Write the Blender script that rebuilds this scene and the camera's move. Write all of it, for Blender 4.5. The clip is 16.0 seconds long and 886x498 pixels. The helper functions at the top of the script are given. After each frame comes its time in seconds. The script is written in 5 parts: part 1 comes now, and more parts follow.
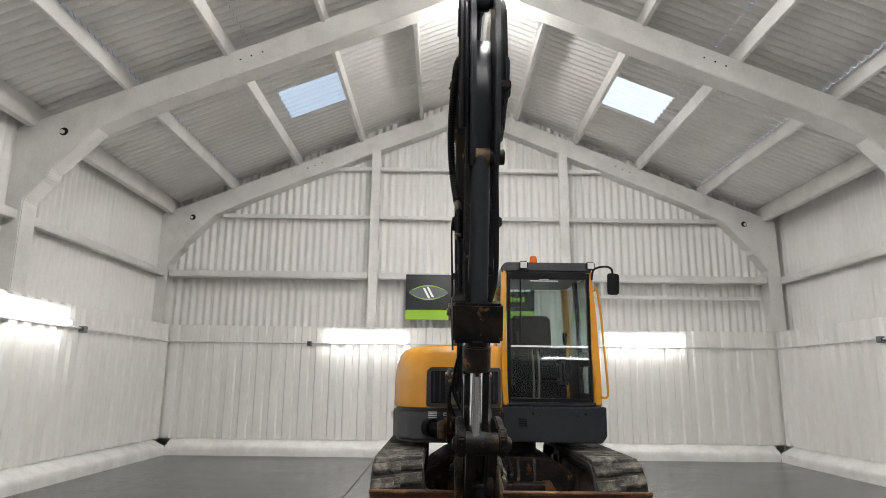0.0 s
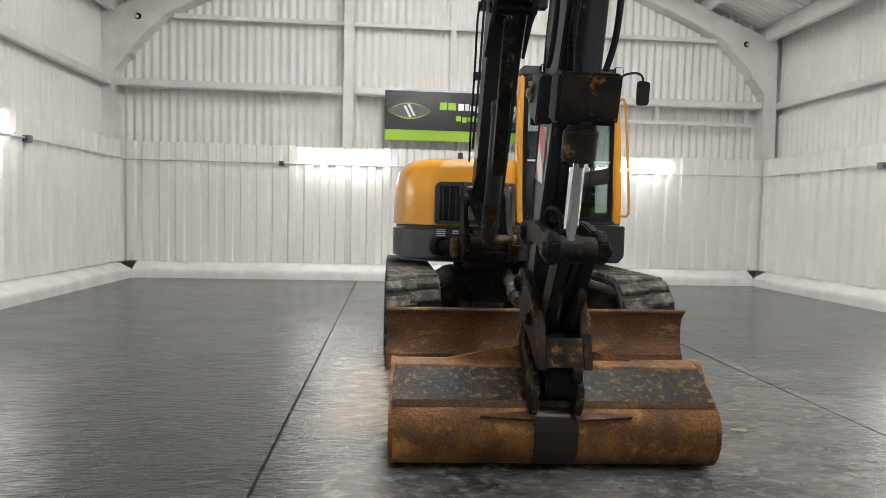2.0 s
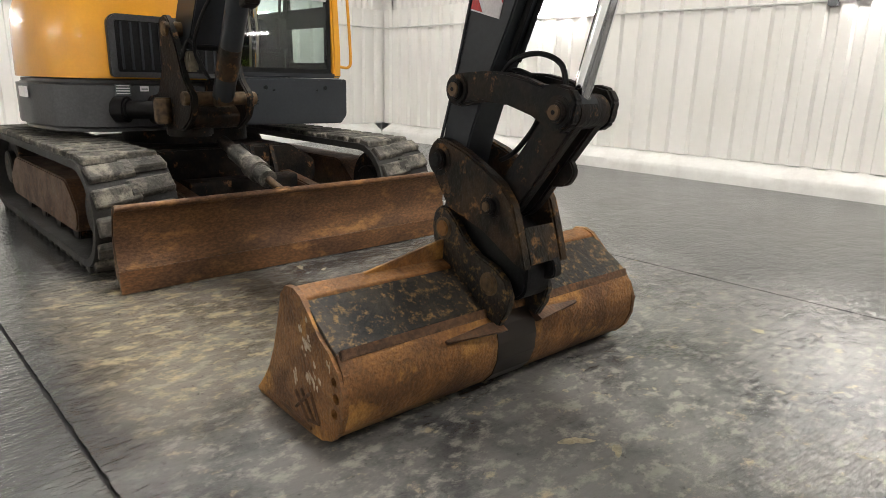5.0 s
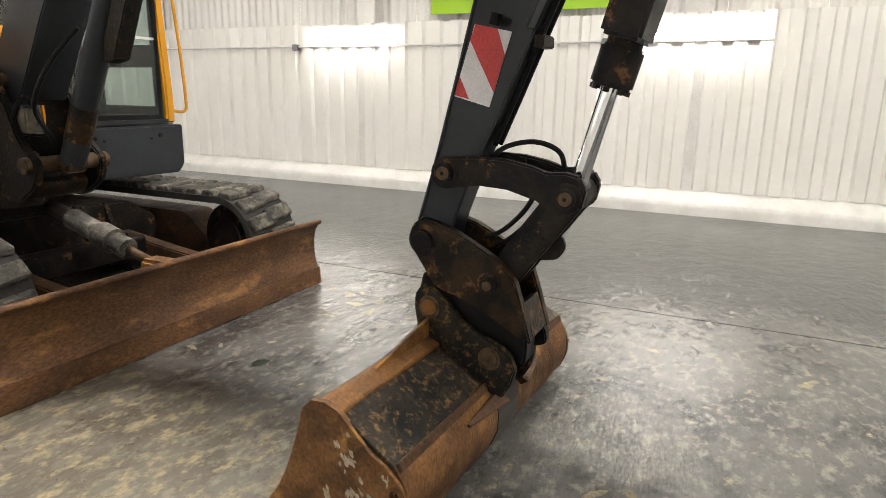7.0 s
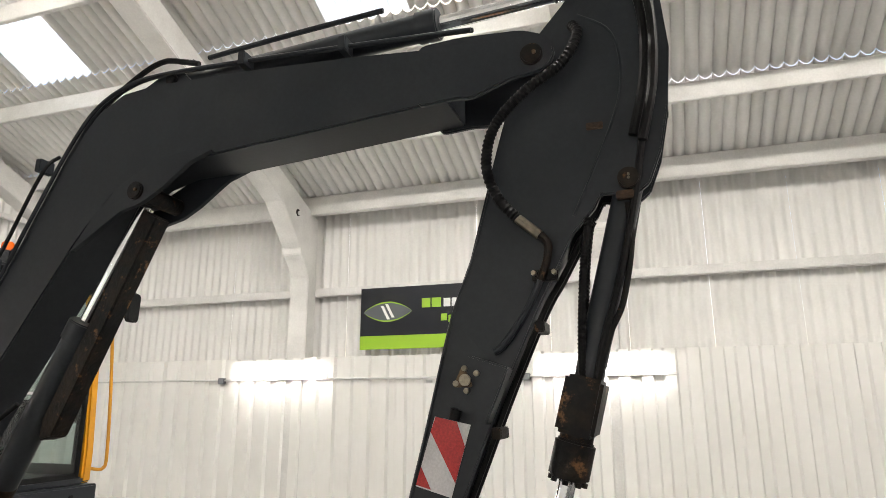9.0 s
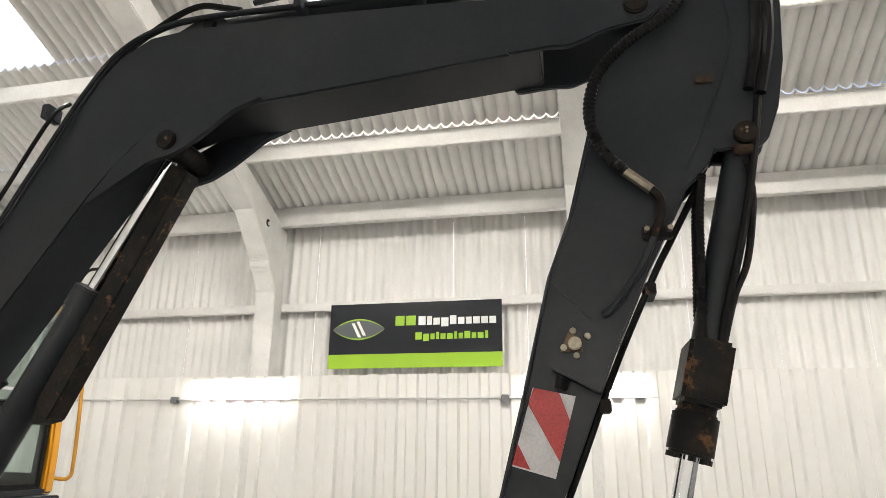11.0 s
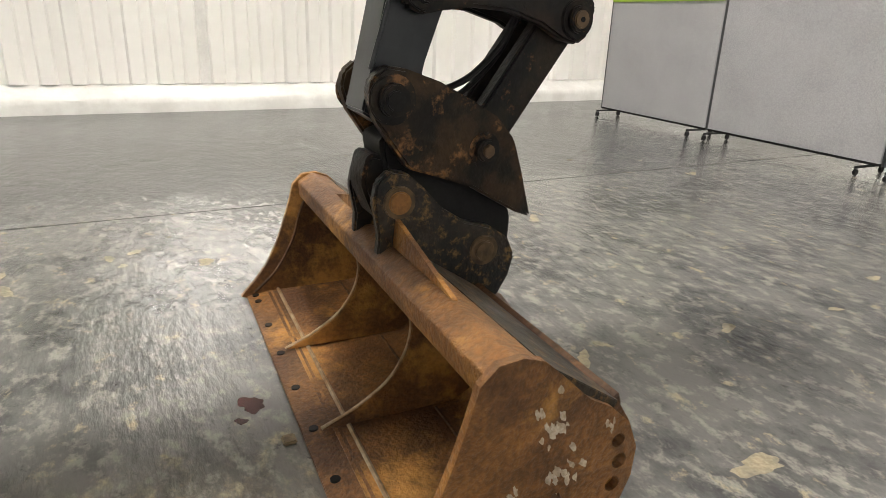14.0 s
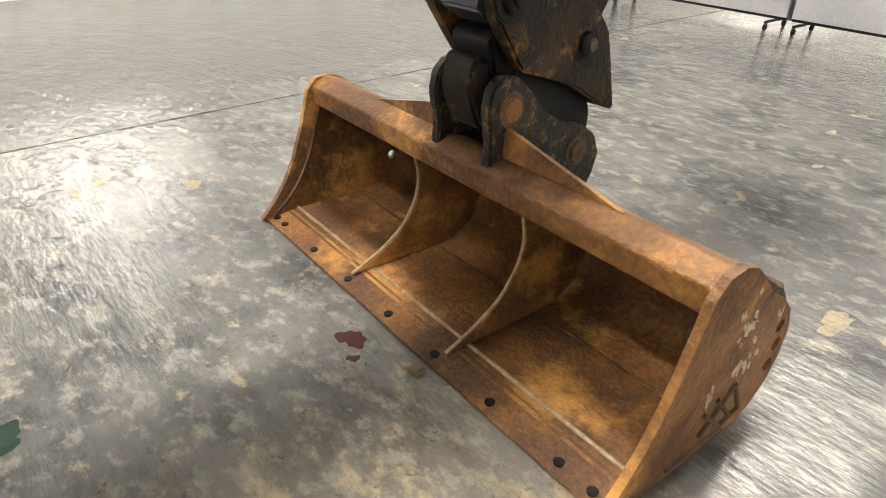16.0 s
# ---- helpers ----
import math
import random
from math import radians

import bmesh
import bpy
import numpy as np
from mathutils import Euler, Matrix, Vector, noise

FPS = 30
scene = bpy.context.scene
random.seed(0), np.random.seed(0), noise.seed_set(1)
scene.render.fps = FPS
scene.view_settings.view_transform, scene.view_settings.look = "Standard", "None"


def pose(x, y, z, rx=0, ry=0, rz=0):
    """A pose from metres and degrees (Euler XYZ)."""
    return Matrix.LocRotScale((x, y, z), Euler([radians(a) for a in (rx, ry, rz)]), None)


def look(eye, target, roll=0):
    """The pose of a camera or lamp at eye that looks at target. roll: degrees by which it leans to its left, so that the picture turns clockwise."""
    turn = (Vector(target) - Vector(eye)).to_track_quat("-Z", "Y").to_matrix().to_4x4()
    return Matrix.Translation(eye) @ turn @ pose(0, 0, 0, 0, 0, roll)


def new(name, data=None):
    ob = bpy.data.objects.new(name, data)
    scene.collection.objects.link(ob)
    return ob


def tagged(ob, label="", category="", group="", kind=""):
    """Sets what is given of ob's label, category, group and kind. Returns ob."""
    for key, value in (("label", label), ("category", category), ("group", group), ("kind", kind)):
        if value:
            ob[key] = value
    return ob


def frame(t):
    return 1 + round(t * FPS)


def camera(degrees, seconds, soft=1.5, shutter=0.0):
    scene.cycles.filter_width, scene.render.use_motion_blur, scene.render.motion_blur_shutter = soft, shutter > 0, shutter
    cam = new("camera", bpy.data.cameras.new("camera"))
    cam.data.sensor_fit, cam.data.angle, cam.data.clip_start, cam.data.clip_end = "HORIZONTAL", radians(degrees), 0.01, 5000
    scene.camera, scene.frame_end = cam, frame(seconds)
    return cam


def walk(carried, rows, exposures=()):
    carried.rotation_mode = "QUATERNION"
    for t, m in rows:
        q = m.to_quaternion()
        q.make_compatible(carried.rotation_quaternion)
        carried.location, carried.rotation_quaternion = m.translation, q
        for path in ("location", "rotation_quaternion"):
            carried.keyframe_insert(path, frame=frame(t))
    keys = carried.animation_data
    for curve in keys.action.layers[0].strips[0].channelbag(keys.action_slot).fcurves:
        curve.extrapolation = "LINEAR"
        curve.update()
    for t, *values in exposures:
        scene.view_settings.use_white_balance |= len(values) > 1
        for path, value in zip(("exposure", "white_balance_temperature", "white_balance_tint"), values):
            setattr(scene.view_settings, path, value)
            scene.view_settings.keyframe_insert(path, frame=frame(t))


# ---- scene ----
cam = camera(69.3, 16.0, 0.8)
PATH = [
    (0, (-0.138, -0.048, 1.325), (-0.134, 1.911, 1.73), 0.7),
    (0.5, (-0.202, 0.12, 1.308), (-0.248, 2.075, 1.727), 0.7),
    (1, (-0.305, 0.338, 1.238), (-0.369, 2.303, 1.607), 0.6),
    (1.5, (-0.487, 0.518, 1.177), (-0.514, 2.514, 1.309), 0.8),
    (2, (-0.685, 0.662, 1.157), (-0.519, 2.653, 1.052), 1.3),
    (2.5, (-0.85, 0.866, 1.136), (-0.393, 2.8, 0.913), 1.2),
    (3, (-1.012, 1.099, 1.149), (-0.31, 2.946, 0.842), 1.5),
    (3.5, (-1.22, 1.314, 1.143), (-0.368, 3.085, 0.772), 1.5),
    (4, (-1.388, 1.541, 1.126), (-0.329, 3.185, 0.708), 1.7),
    (4.2, (-1.438, 1.627, 1.11), (-0.326, 3.232, 0.677), 1.7),
    (6.3, (-1.93, 2.572, 1.22), (-0.319, 3.616, 0.658), 1.2),
    (6.5, (-1.965, 2.618, 1.253), (-0.323, 3.622, 0.71), 1.1),
    (7, (-2.066, 2.696, 1.351), (-0.309, 3.526, 0.879), 1.0),
    (7.5, (-2.121, 2.746, 1.442), (-0.283, 3.489, 1.173), 0.8),
    (8, (-2.165, 2.766, 1.542), (-0.293, 3.466, 1.62), 0.7),
    (8.5, (-2.199, 2.776, 1.598), (-0.34, 3.436, 1.932), 0.4),
    (8.7, (-2.214, 2.782, 1.615), (-0.366, 3.425, 2.027), 0.2),
    (10.8, (-2.073, 3.314, 1.425), (-0.24, 3.821, 2.045), 0.5),
    (11, (-2.055, 3.393, 1.396), (-0.191, 3.815, 1.986), 0.6),
    (11.5, (-1.977, 3.573, 1.297), (-0.014, 3.779, 1.618), 1.1),
    (12, (-1.847, 3.738, 1.214), (0.152, 3.799, 1.22), 1.3),
    (12.5, (-1.729, 3.873, 1.171), (0.25, 3.727, 0.922), 1.5),
    (13, (-1.657, 4.045, 1.124), (0.262, 3.634, 0.74), 1.7),
    (13.5, (-1.584, 4.204, 1.075), (0.224, 3.538, 0.539), 2.0),
    (14, (-1.466, 4.316, 1.016), (0.203, 3.445, 0.342), 2.1),
    (14.5, (-1.377, 4.417, 0.985), (0.127, 3.383, 0.168), 2.2),
    (15, (-1.285, 4.519, 0.982), (0.101, 3.405, 0.067), 2.1),
    (15.5, (-1.144, 4.646, 1.02), (0.167, 3.503, 0.033), 1.8),
    (16, (-1.038, 4.753, 1.052), (0.268, 3.628, 0.037), 1.4),
]
EXPOSURE = [(0, 0.14, 6500, 10), (1.5, 0.22, 6500, 10), (2.5, 0.44, 6550, 10), (4.2, 0.64, 6650, 10), (6.5, 0.75, 7000, 10), (8.5, 0.64, 6850, 10), (11, 0.76, 6850, 10), (12, 0.35, 6850, 10), (12.5, 0.2, 6850, 10), (13, 0.28, 6900, 10), (14, 0.87, 6950, 10), (15, 1.2, 7000, 10), (16, 1.38, 7000, 10)]
walk(cam, [(t, look(eye, target, roll)) for t, eye, target, roll in PATH], EXPOSURE)

# ---- world, exposure ----
world = bpy.data.worlds.new("sky")
scene.world = world
world.use_nodes = True
wn = world.node_tree.nodes
sky = wn.new("ShaderNodeTexSky")
sky.sky_type = "NISHITA"
sky.sun_disc = False
sky.sun_elevation = radians(32)
sky.sun_rotation = radians(75)
world.node_tree.links.new(sky.outputs[0], wn["Background"].inputs[0])
wn["Background"].inputs[1].default_value = 0.15
sun = bpy.data.lights.new("sun", "SUN")
sun.energy, sun.angle, sun.color = 2.0, radians(3), (1.0, 0.97, 0.92)
sun_ob = new("sun", sun)
sun_ob.matrix_world = look((20, 10, 30), (0, 5, 0))
LAMP = 39.0
RIDGE = 545.0


# ---- materials ----
def rgb(r, g, b):
    return (r, g, b, 1.0)


def surface(name, a, b, rough=(0.4, 0.6), metal=0.0, scale=3.0, fine=60.0, bump=0.1, contrast=(0.4, 0.65),
            c=None, c_range=(0.6, 0.7), c_scale=5.0, stretch=(1, 1, 1), coat=0.0, detail=6.0, grain=0.35, spec=0.5):
    """A worn surface: two colours mixed by a broad noise, a third in patches, fine relief, uneven gloss."""
    m = bpy.data.materials.new(name)
    m.use_nodes = True
    n, l = m.node_tree.nodes, m.node_tree.links
    p = n["Principled BSDF"]
    co = n.new("ShaderNodeTexCoord")
    info = n.new("ShaderNodeObjectInfo")
    mp = n.new("ShaderNodeMapping")
    mp.inputs["Scale"].default_value = stretch
    add = n.new("ShaderNodeVectorMath")
    add.operation = "MULTIPLY_ADD"
    l.new(info.outputs["Random"], add.inputs[0])
    add.inputs[1].default_value = (7.3, 3.1, 5.7)
    l.new(co.outputs["Object"], mp.inputs["Vector"])
    l.new(mp.outputs[0], add.inputs[2])

    def noise_tex(s, d=detail, r=0.6):
        t = n.new("ShaderNodeTexNoise")
        t.inputs["Scale"].default_value = s
        t.inputs["Detail"].default_value = d
        t.inputs["Roughness"].default_value = r
        l.new(add.outputs[0], t.inputs["Vector"])
        return t

    def ramp(src, lo, hi):
        r = n.new("ShaderNodeMapRange")
        r.interpolation_type = "SMOOTHSTEP"
        r.inputs[1].default_value, r.inputs[2].default_value = lo, hi
        l.new(src, r.inputs[0])
        return r

    def mix(f, x, y):
        k = n.new("ShaderNodeMix")
        k.data_type = "RGBA"
        l.new(f, k.inputs[0])
        for v, s in ((x, k.inputs[6]), (y, k.inputs[7])):
            if isinstance(v, tuple):
                s.default_value = v
            else:
                l.new(v, s)
        return k.outputs[2]

    broad, small = noise_tex(scale), noise_tex(fine, 3.0)
    f = ramp(broad.outputs[0], *contrast)
    col = mix(f.outputs[0], rgb(*a), rgb(*b))
    g = ramp(small.outputs[0], 0.3, 0.75)
    dark = n.new("ShaderNodeMix")
    dark.data_type, dark.blend_type = "RGBA", "MULTIPLY"
    dark.inputs[0].default_value = grain
    l.new(col, dark.inputs[6])
    l.new(g.outputs[0], dark.inputs[7])
    col = dark.outputs[2]
    if c:
        third = noise_tex(c_scale, 8.0, 0.7)
        h = ramp(third.outputs[0], *c_range)
        col = mix(h.outputs[0], col, rgb(*c))
    l.new(col, p.inputs["Base Color"])
    rr = n.new("ShaderNodeMapRange")
    rr.inputs[1].default_value, rr.inputs[2].default_value = 0.3, 0.7
    rr.inputs[3].default_value, rr.inputs[4].default_value = rough
    l.new(broad.outputs[0], rr.inputs[0])
    l.new(rr.outputs[0], p.inputs["Roughness"])
    p.inputs["Metallic"].default_value = metal
    p.inputs["Coat Weight"].default_value = coat
    p.inputs["Specular IOR Level"].default_value = spec
    if bump:
        bp = n.new("ShaderNodeBump")
        bp.inputs["Strength"].default_value = bump
        bp.inputs["Distance"].default_value = 0.01
        l.new(small.outputs[0], bp.inputs["Height"])
        l.new(bp.outputs[0], p.inputs["Normal"])
    return m


def plain(name, col, rough=0.5, metal=0.0, emit=0.0):
    m = bpy.data.materials.new(name)
    m.use_nodes = True
    p = m.node_tree.nodes["Principled BSDF"]
    p.inputs["Base Color"].default_value = rgb(*col)
    p.inputs["Roughness"].default_value = rough
    p.inputs["Metallic"].default_value = metal
    if emit:
        p.inputs["Emission Color"].default_value = rgb(1.0, 0.98, 0.95)
        p.inputs["Emission Strength"].default_value = emit
    return m


M_WALL = surface("white_wall_paint", (0.80, 0.79, 0.765), (0.775, 0.765, 0.735), (0.35, 0.5), scale=0.8, fine=9, bump=0.04, grain=0.02)
M_SHEET = surface("painted_fibre_cement", (0.77, 0.76, 0.74), (0.73, 0.72, 0.70), (0.6, 0.8), scale=1.0, fine=30, bump=0.06, grain=0.04)
M_ROOF = surface("painted_roof_sheet", (0.79, 0.78, 0.76), (0.72, 0.71, 0.69), (0.6, 0.8), scale=1.0, fine=30, bump=0.06, grain=0.05, c=(0.58, 0.57, 0.55), c_range=(0.66, 0.9), c_scale=1.6)
M_CONC = surface("painted_concrete", (0.74, 0.73, 0.71), (0.66, 0.65, 0.63), (0.5, 0.75), scale=2.5, fine=45, bump=0.12, c=(0.4, 0.39, 0.37), c_range=(0.72, 0.85), c_scale=7, grain=0.08)
M_KERB = surface("kerb_paint", (0.80, 0.80, 0.78), (0.70, 0.69, 0.67), (0.35, 0.6), scale=3, fine=20, bump=0.25, c=(0.45, 0.44, 0.42), c_range=(0.72, 0.85), c_scale=6, grain=0.05)
M_PAINT = surface("charcoal_paint", (0.026, 0.030, 0.036), (0.033, 0.037, 0.043), (0.28, 0.40), scale=2, fine=50, bump=0.02, grain=0.12, c=(0.045, 0.040, 0.034), c_range=(0.70, 0.80), c_scale=22, spec=0.2)
M_GREY = surface("dark_grey_panel", (0.045, 0.047, 0.052), (0.06, 0.062, 0.068), (0.35, 0.5), scale=3, fine=60, bump=0.08)
M_BLACK = surface("black_plastic", (0.006, 0.006, 0.007), (0.011, 0.011, 0.012), (0.45, 0.6), scale=5, fine=80, bump=0.1, spec=0.18)
M_WORN = surface("worn_black_steel", (0.006, 0.006, 0.007), (0.026, 0.019, 0.014), (0.4, 0.65), 0.1, scale=7, fine=50, bump=0.35, c=(0.17, 0.085, 0.035), c_range=(0.57, 0.68), c_scale=13, spec=0.2)
M_HITCH = surface("greasy_steel", (0.008, 0.006, 0.005), (0.045, 0.026, 0.013), (0.35, 0.55), 0.1, scale=7, fine=50, bump=0.45, contrast=(0.38, 0.62), c=(0.20, 0.095, 0.032), c_range=(0.54, 0.66), c_scale=9, spec=0.22)
M_RUST = surface("rusty_steel", (0.29, 0.130, 0.038), (0.115, 0.050, 0.019), (0.40, 0.68), 0.2, scale=3.6, fine=75, bump=0.6, contrast=(0.36, 0.60), c=(0.47, 0.235, 0.06), c_range=(0.50, 0.66), c_scale=3.0, grain=0.45, detail=10)
M_RUST_DK = surface("dark_rust", (0.13, 0.062, 0.028), (0.065, 0.034, 0.018), (0.5, 0.75), 0.2, scale=5, fine=60, bump=0.5, c=(0.22, 0.105, 0.036), c_range=(0.56, 0.72), c_scale=8, grain=0.5)
M_BACK = surface("scratched_black_paint", (0.008, 0.009, 0.010), (0.035, 0.029, 0.022), (0.35, 0.55), 0.1, scale=9, fine=60, bump=0.4, c=(0.20, 0.115, 0.042), c_range=(0.50, 0.70), c_scale=34, grain=0.5, spec=0.3)
M_BLADE = surface("worn_blade_steel", (0.21, 0.098, 0.040), (0.12, 0.056, 0.026), (0.35, 0.6), 0.3, scale=3, fine=60, bump=0.4, c=(0.33, 0.165, 0.058), c_range=(0.52, 0.7), c_scale=5, grain=0.55, stretch=(0.7, 1, 1.4))
M_YELLOW = surface("yellow_paint", (0.72, 0.33, 0.018), (0.66, 0.29, 0.016), (0.28, 0.4), scale=2, fine=60, bump=0.015, grain=0.05, coat=0.3)
M_RUBBER = surface("dusty_rubber", (0.10, 0.094, 0.082), (0.04, 0.038, 0.034), (0.7, 0.9), scale=5, fine=50, bump=0.5, c=(0.22, 0.20, 0.165), c_range=(0.48, 0.66), c_scale=7, grain=0.5)
M_RUBBER_DK = surface("black_rubber", (0.02, 0.02, 0.02), (0.04, 0.037, 0.034), (0.6, 0.85), scale=6, fine=50, bump=0.3)
M_EDGE = surface("worn_lit_edge", (0.42, 0.33, 0.22), (0.30, 0.19, 0.10), (0.35, 0.55), 0.3, scale=14, fine=60, bump=0.2)
M_PIN = surface("pin_steel", (0.15, 0.095, 0.05), (0.05, 0.032, 0.02), (0.35, 0.6), 0.5, scale=20, fine=80, bump=0.2)
M_PIN_OR = surface("rusty_pin", (0.27, 0.12, 0.03), (0.18, 0.08, 0.025), (0.5, 0.7), 0.3, scale=20, fine=80, bump=0.2)
M_BRASS = surface("steel_fitting", (0.35, 0.31, 0.24), (0.2, 0.18, 0.14), (0.3, 0.5), 0.8, scale=20, fine=80, bump=0.1)
M_CHROME = plain("chrome", (0.75, 0.76, 0.78), 0.08, 1.0)
M_LED = plain("led_diffuser", (1, 1, 1), 0.5, 0.0, LAMP)
M_HIGHBAY = plain("highbay_lens", (1, 1, 1), 0.5, 0.0, RIDGE)
M_LAMPBODY = plain("white_enamel", (0.8, 0.8, 0.8), 0.4)
M_SIGN = plain("sign_black", (0.008, 0.010, 0.016), 0.25)
M_GREEN = plain("sign_green", (0.30, 0.52, 0.03), 0.4)
M_WHITE = plain("sign_white", (0.8, 0.8, 0.8), 0.4)
M_SIGNGREY = plain("sign_grey", (0.09, 0.10, 0.11), 0.4)
M_RED = surface("reflective_red", (0.60, 0.03, 0.03), (0.50, 0.025, 0.03), (0.3, 0.45), scale=8, fine=120, bump=0.05)
M_REFL = surface("reflective_white", (0.74, 0.72, 0.74), (0.64, 0.62, 0.64), (0.3, 0.45), scale=8, fine=120, bump=0.05, grain=0.15, c=(0.3, 0.29, 0.29), c_range=(0.74, 0.82), c_scale=25)
M_ORANGE = plain("orange_lens", (0.85, 0.14, 0.01), 0.25)
M_PANEL = surface("grey_felt", (0.47, 0.47, 0.49), (0.43, 0.43, 0.45), (0.75, 0.9), scale=2, fine=150, bump=0.1)
M_CONDUIT = plain("painted_conduit", (0.62, 0.62, 0.6), 0.5)
M_BOX = plain("grey_box", (0.16, 0.17, 0.18), 0.5)
M_CHIP = surface("bare_concrete_chip", (0.27, 0.225, 0.145), (0.17, 0.145, 0.105), (0.7, 0.9), scale=15, fine=80, bump=0.4)
M_OIL = plain("black_oil", (0.012, 0.008, 0.006), 0.3)
M_STAIN = plain("dark_red_stain", (0.05, 0.012, 0.012), 0.15)
M_GREENSTAIN = plain("dark_green_stain", (0.012, 0.030, 0.022), 0.2)
M_SCUFF = surface("scuffed_floor_paint", (0.115, 0.113, 0.108), (0.075, 0.074, 0.072), (0.25, 0.4), scale=12, fine=60, bump=0.3)
M_CHALK = surface("flaked_white", (0.62, 0.55, 0.46), (0.45, 0.36, 0.27), (0.7, 0.9), scale=30, fine=90, bump=0.3)
M_LEAF = surface("dry_leaf", (0.12, 0.08, 0.04), (0.2, 0.15, 0.08), (0.7, 0.9), scale=30, fine=90, bump=0.3)

M_GLASS = bpy.data.materials.new("window_glass")
M_GLASS.use_nodes = True
gp = M_GLASS.node_tree.nodes["Principled BSDF"]
gp.inputs["Base Color"].default_value = rgb(0.66, 0.74, 0.72)
gp.inputs["Roughness"].default_value = 0.02
gp.inputs["Transmission Weight"].default_value = 1.0
gp.inputs["IOR"].default_value = 1.45

M_SKYL = bpy.data.materials.new("translucent_sheet")
M_SKYL.use_nodes = True
nn = M_SKYL.node_tree.nodes
tr = nn.new("ShaderNodeBsdfTranslucent")
tr.inputs[0].default_value = rgb(0.80, 0.88, 0.92)
M_SKYL.node_tree.links.new(tr.outputs[0], nn["Material Output"].inputs[0])

# floor paint: glossy dark grey, rolled on in streaks, worn through to pale concrete in patches
M_FLOOR = bpy.data.materials.new("floor_paint")
M_FLOOR.use_nodes = True
fn, fl = M_FLOOR.node_tree.nodes, M_FLOOR.node_tree.links
fp = fn["Principled BSDF"]
fco = fn.new("ShaderNodeTexCoord")


def floor_noise(sc, stretch=(1, 1, 1), detail=6.0, rough=0.6, turn=0.0):
    mp = fn.new("ShaderNodeMapping")
    mp.inputs["Scale"].default_value = stretch
    mp.inputs["Rotation"].default_value = (0, 0, radians(turn))
    fl.new(fco.outputs["Object"], mp.inputs["Vector"])
    t = fn.new("ShaderNodeTexNoise")
    t.inputs["Scale"].default_value, t.inputs["Detail"].default_value, t.inputs["Roughness"].default_value = sc, detail, rough
    fl.new(mp.outputs[0], t.inputs["Vector"])
    return t.outputs[0]


def floor_range(src, lo, hi, a=0.0, b=1.0):
    r = fn.new("ShaderNodeMapRange")
    r.interpolation_type = "SMOOTHSTEP"
    for k, v in enumerate((lo, hi, a, b)):
        r.inputs[k + 1].default_value = v
    fl.new(src, r.inputs[0])
    return r.outputs[0]


def floor_mix(f, x, y):
    k = fn.new("ShaderNodeMix")
    k.data_type = "RGBA"
    fl.new(f, k.inputs[0])
    for v, s in ((x, k.inputs[6]), (y, k.inputs[7])):
        if isinstance(v, tuple):
            s.default_value = v
        else:
            fl.new(v, s)
    return k.outputs[2]


def floor_math(op, x, y):
    k = fn.new("ShaderNodeMath")
    k.operation = op
    for v, s in ((x, k.inputs[0]), (y, k.inputs[1])):
        if isinstance(v, float):
            s.default_value = v
        else:
            fl.new(v, s)
    return k.outputs[0]


f_broad = floor_noise(0.45, detail=3)
f_mid = floor_noise(1.8, (1, 1.3, 1), 12, 0.70)
f_streak = floor_noise(12.0, (0.9, 1.3, 1), 10, 0.68, -28)
f_patch = floor_noise(8.0, (1, 1.4, 1), 10, 0.70, 40)
f_speck = floor_noise(26.0, detail=6, rough=0.7)
f_ripple = floor_noise(34.0, (0.35, 1.1, 1), 4, 0.55, 6)
f_swell = floor_noise(7.0, (0.8, 1.2, 1), 3, 0.5, 20)
# wear lies where machines have turned, right of the left joint and towards the screens
fsep = fn.new("ShaderNodeSeparateXYZ")
fl.new(fco.outputs["Object"], fsep.inputs[0])
# past x = 1.9 the colour is darkened to offset bright grazing reflection
wear_sheen_x = floor_math("MULTIPLY", floor_range(fsep.outputs[0], -1.25, -0.85, 0.10, 1.0), floor_range(fsep.outputs[0], 1.9, 2.7, 1.0, 0.30))
wear_y = floor_range(fsep.outputs[1], 6.8, 5.2, 0.15, 1.0)
wear = floor_math("MULTIPLY", floor_math("MULTIPLY", wear_sheen_x, wear_y), floor_range(f_broad, 0.28, 0.60, 0.45, 1.0))
f_col = floor_mix(floor_range(f_mid, 0.36, 0.68), rgb(0.030, 0.031, 0.034), rgb(0.056, 0.057, 0.060))
f_col = floor_mix(floor_math("MULTIPLY", wear, floor_range(f_mid, 0.36, 0.58, 0.15, 1.0)), f_col, rgb(0.135, 0.133, 0.127))
f_col = floor_mix(floor_math("MULTIPLY", wear, floor_range(f_streak, 0.49, 0.64, 0.0, 0.75)), f_col, rgb(0.255, 0.245, 0.215))
f_col = floor_mix(floor_math("MULTIPLY", wear, floor_range(f_patch, 0.57, 0.68, 0.0, 0.75)), f_col, rgb(0.36, 0.30, 0.20))
# trodden clay before the blade
clay_x = floor_math("MULTIPLY", floor_range(fsep.outputs[0], -1.2, -0.9), floor_range(fsep.outputs[0], 0.1, -0.35))
clay_y = floor_math("MULTIPLY", floor_range(fsep.outputs[1], 3.6, 4.5), floor_range(fsep.outputs[1], 6.0, 5.3))
f_col = floor_mix(floor_math("MULTIPLY", floor_math("MULTIPLY", clay_x, clay_y), floor_range(f_patch, 0.49, 0.63, 0.22, 0.9)), f_col, rgb(0.35, 0.29, 0.19))
f_col = floor_mix(floor_range(f_speck, 0.58, 0.70, 0.0, 0.6), f_col, rgb(0.025, 0.024, 0.024))
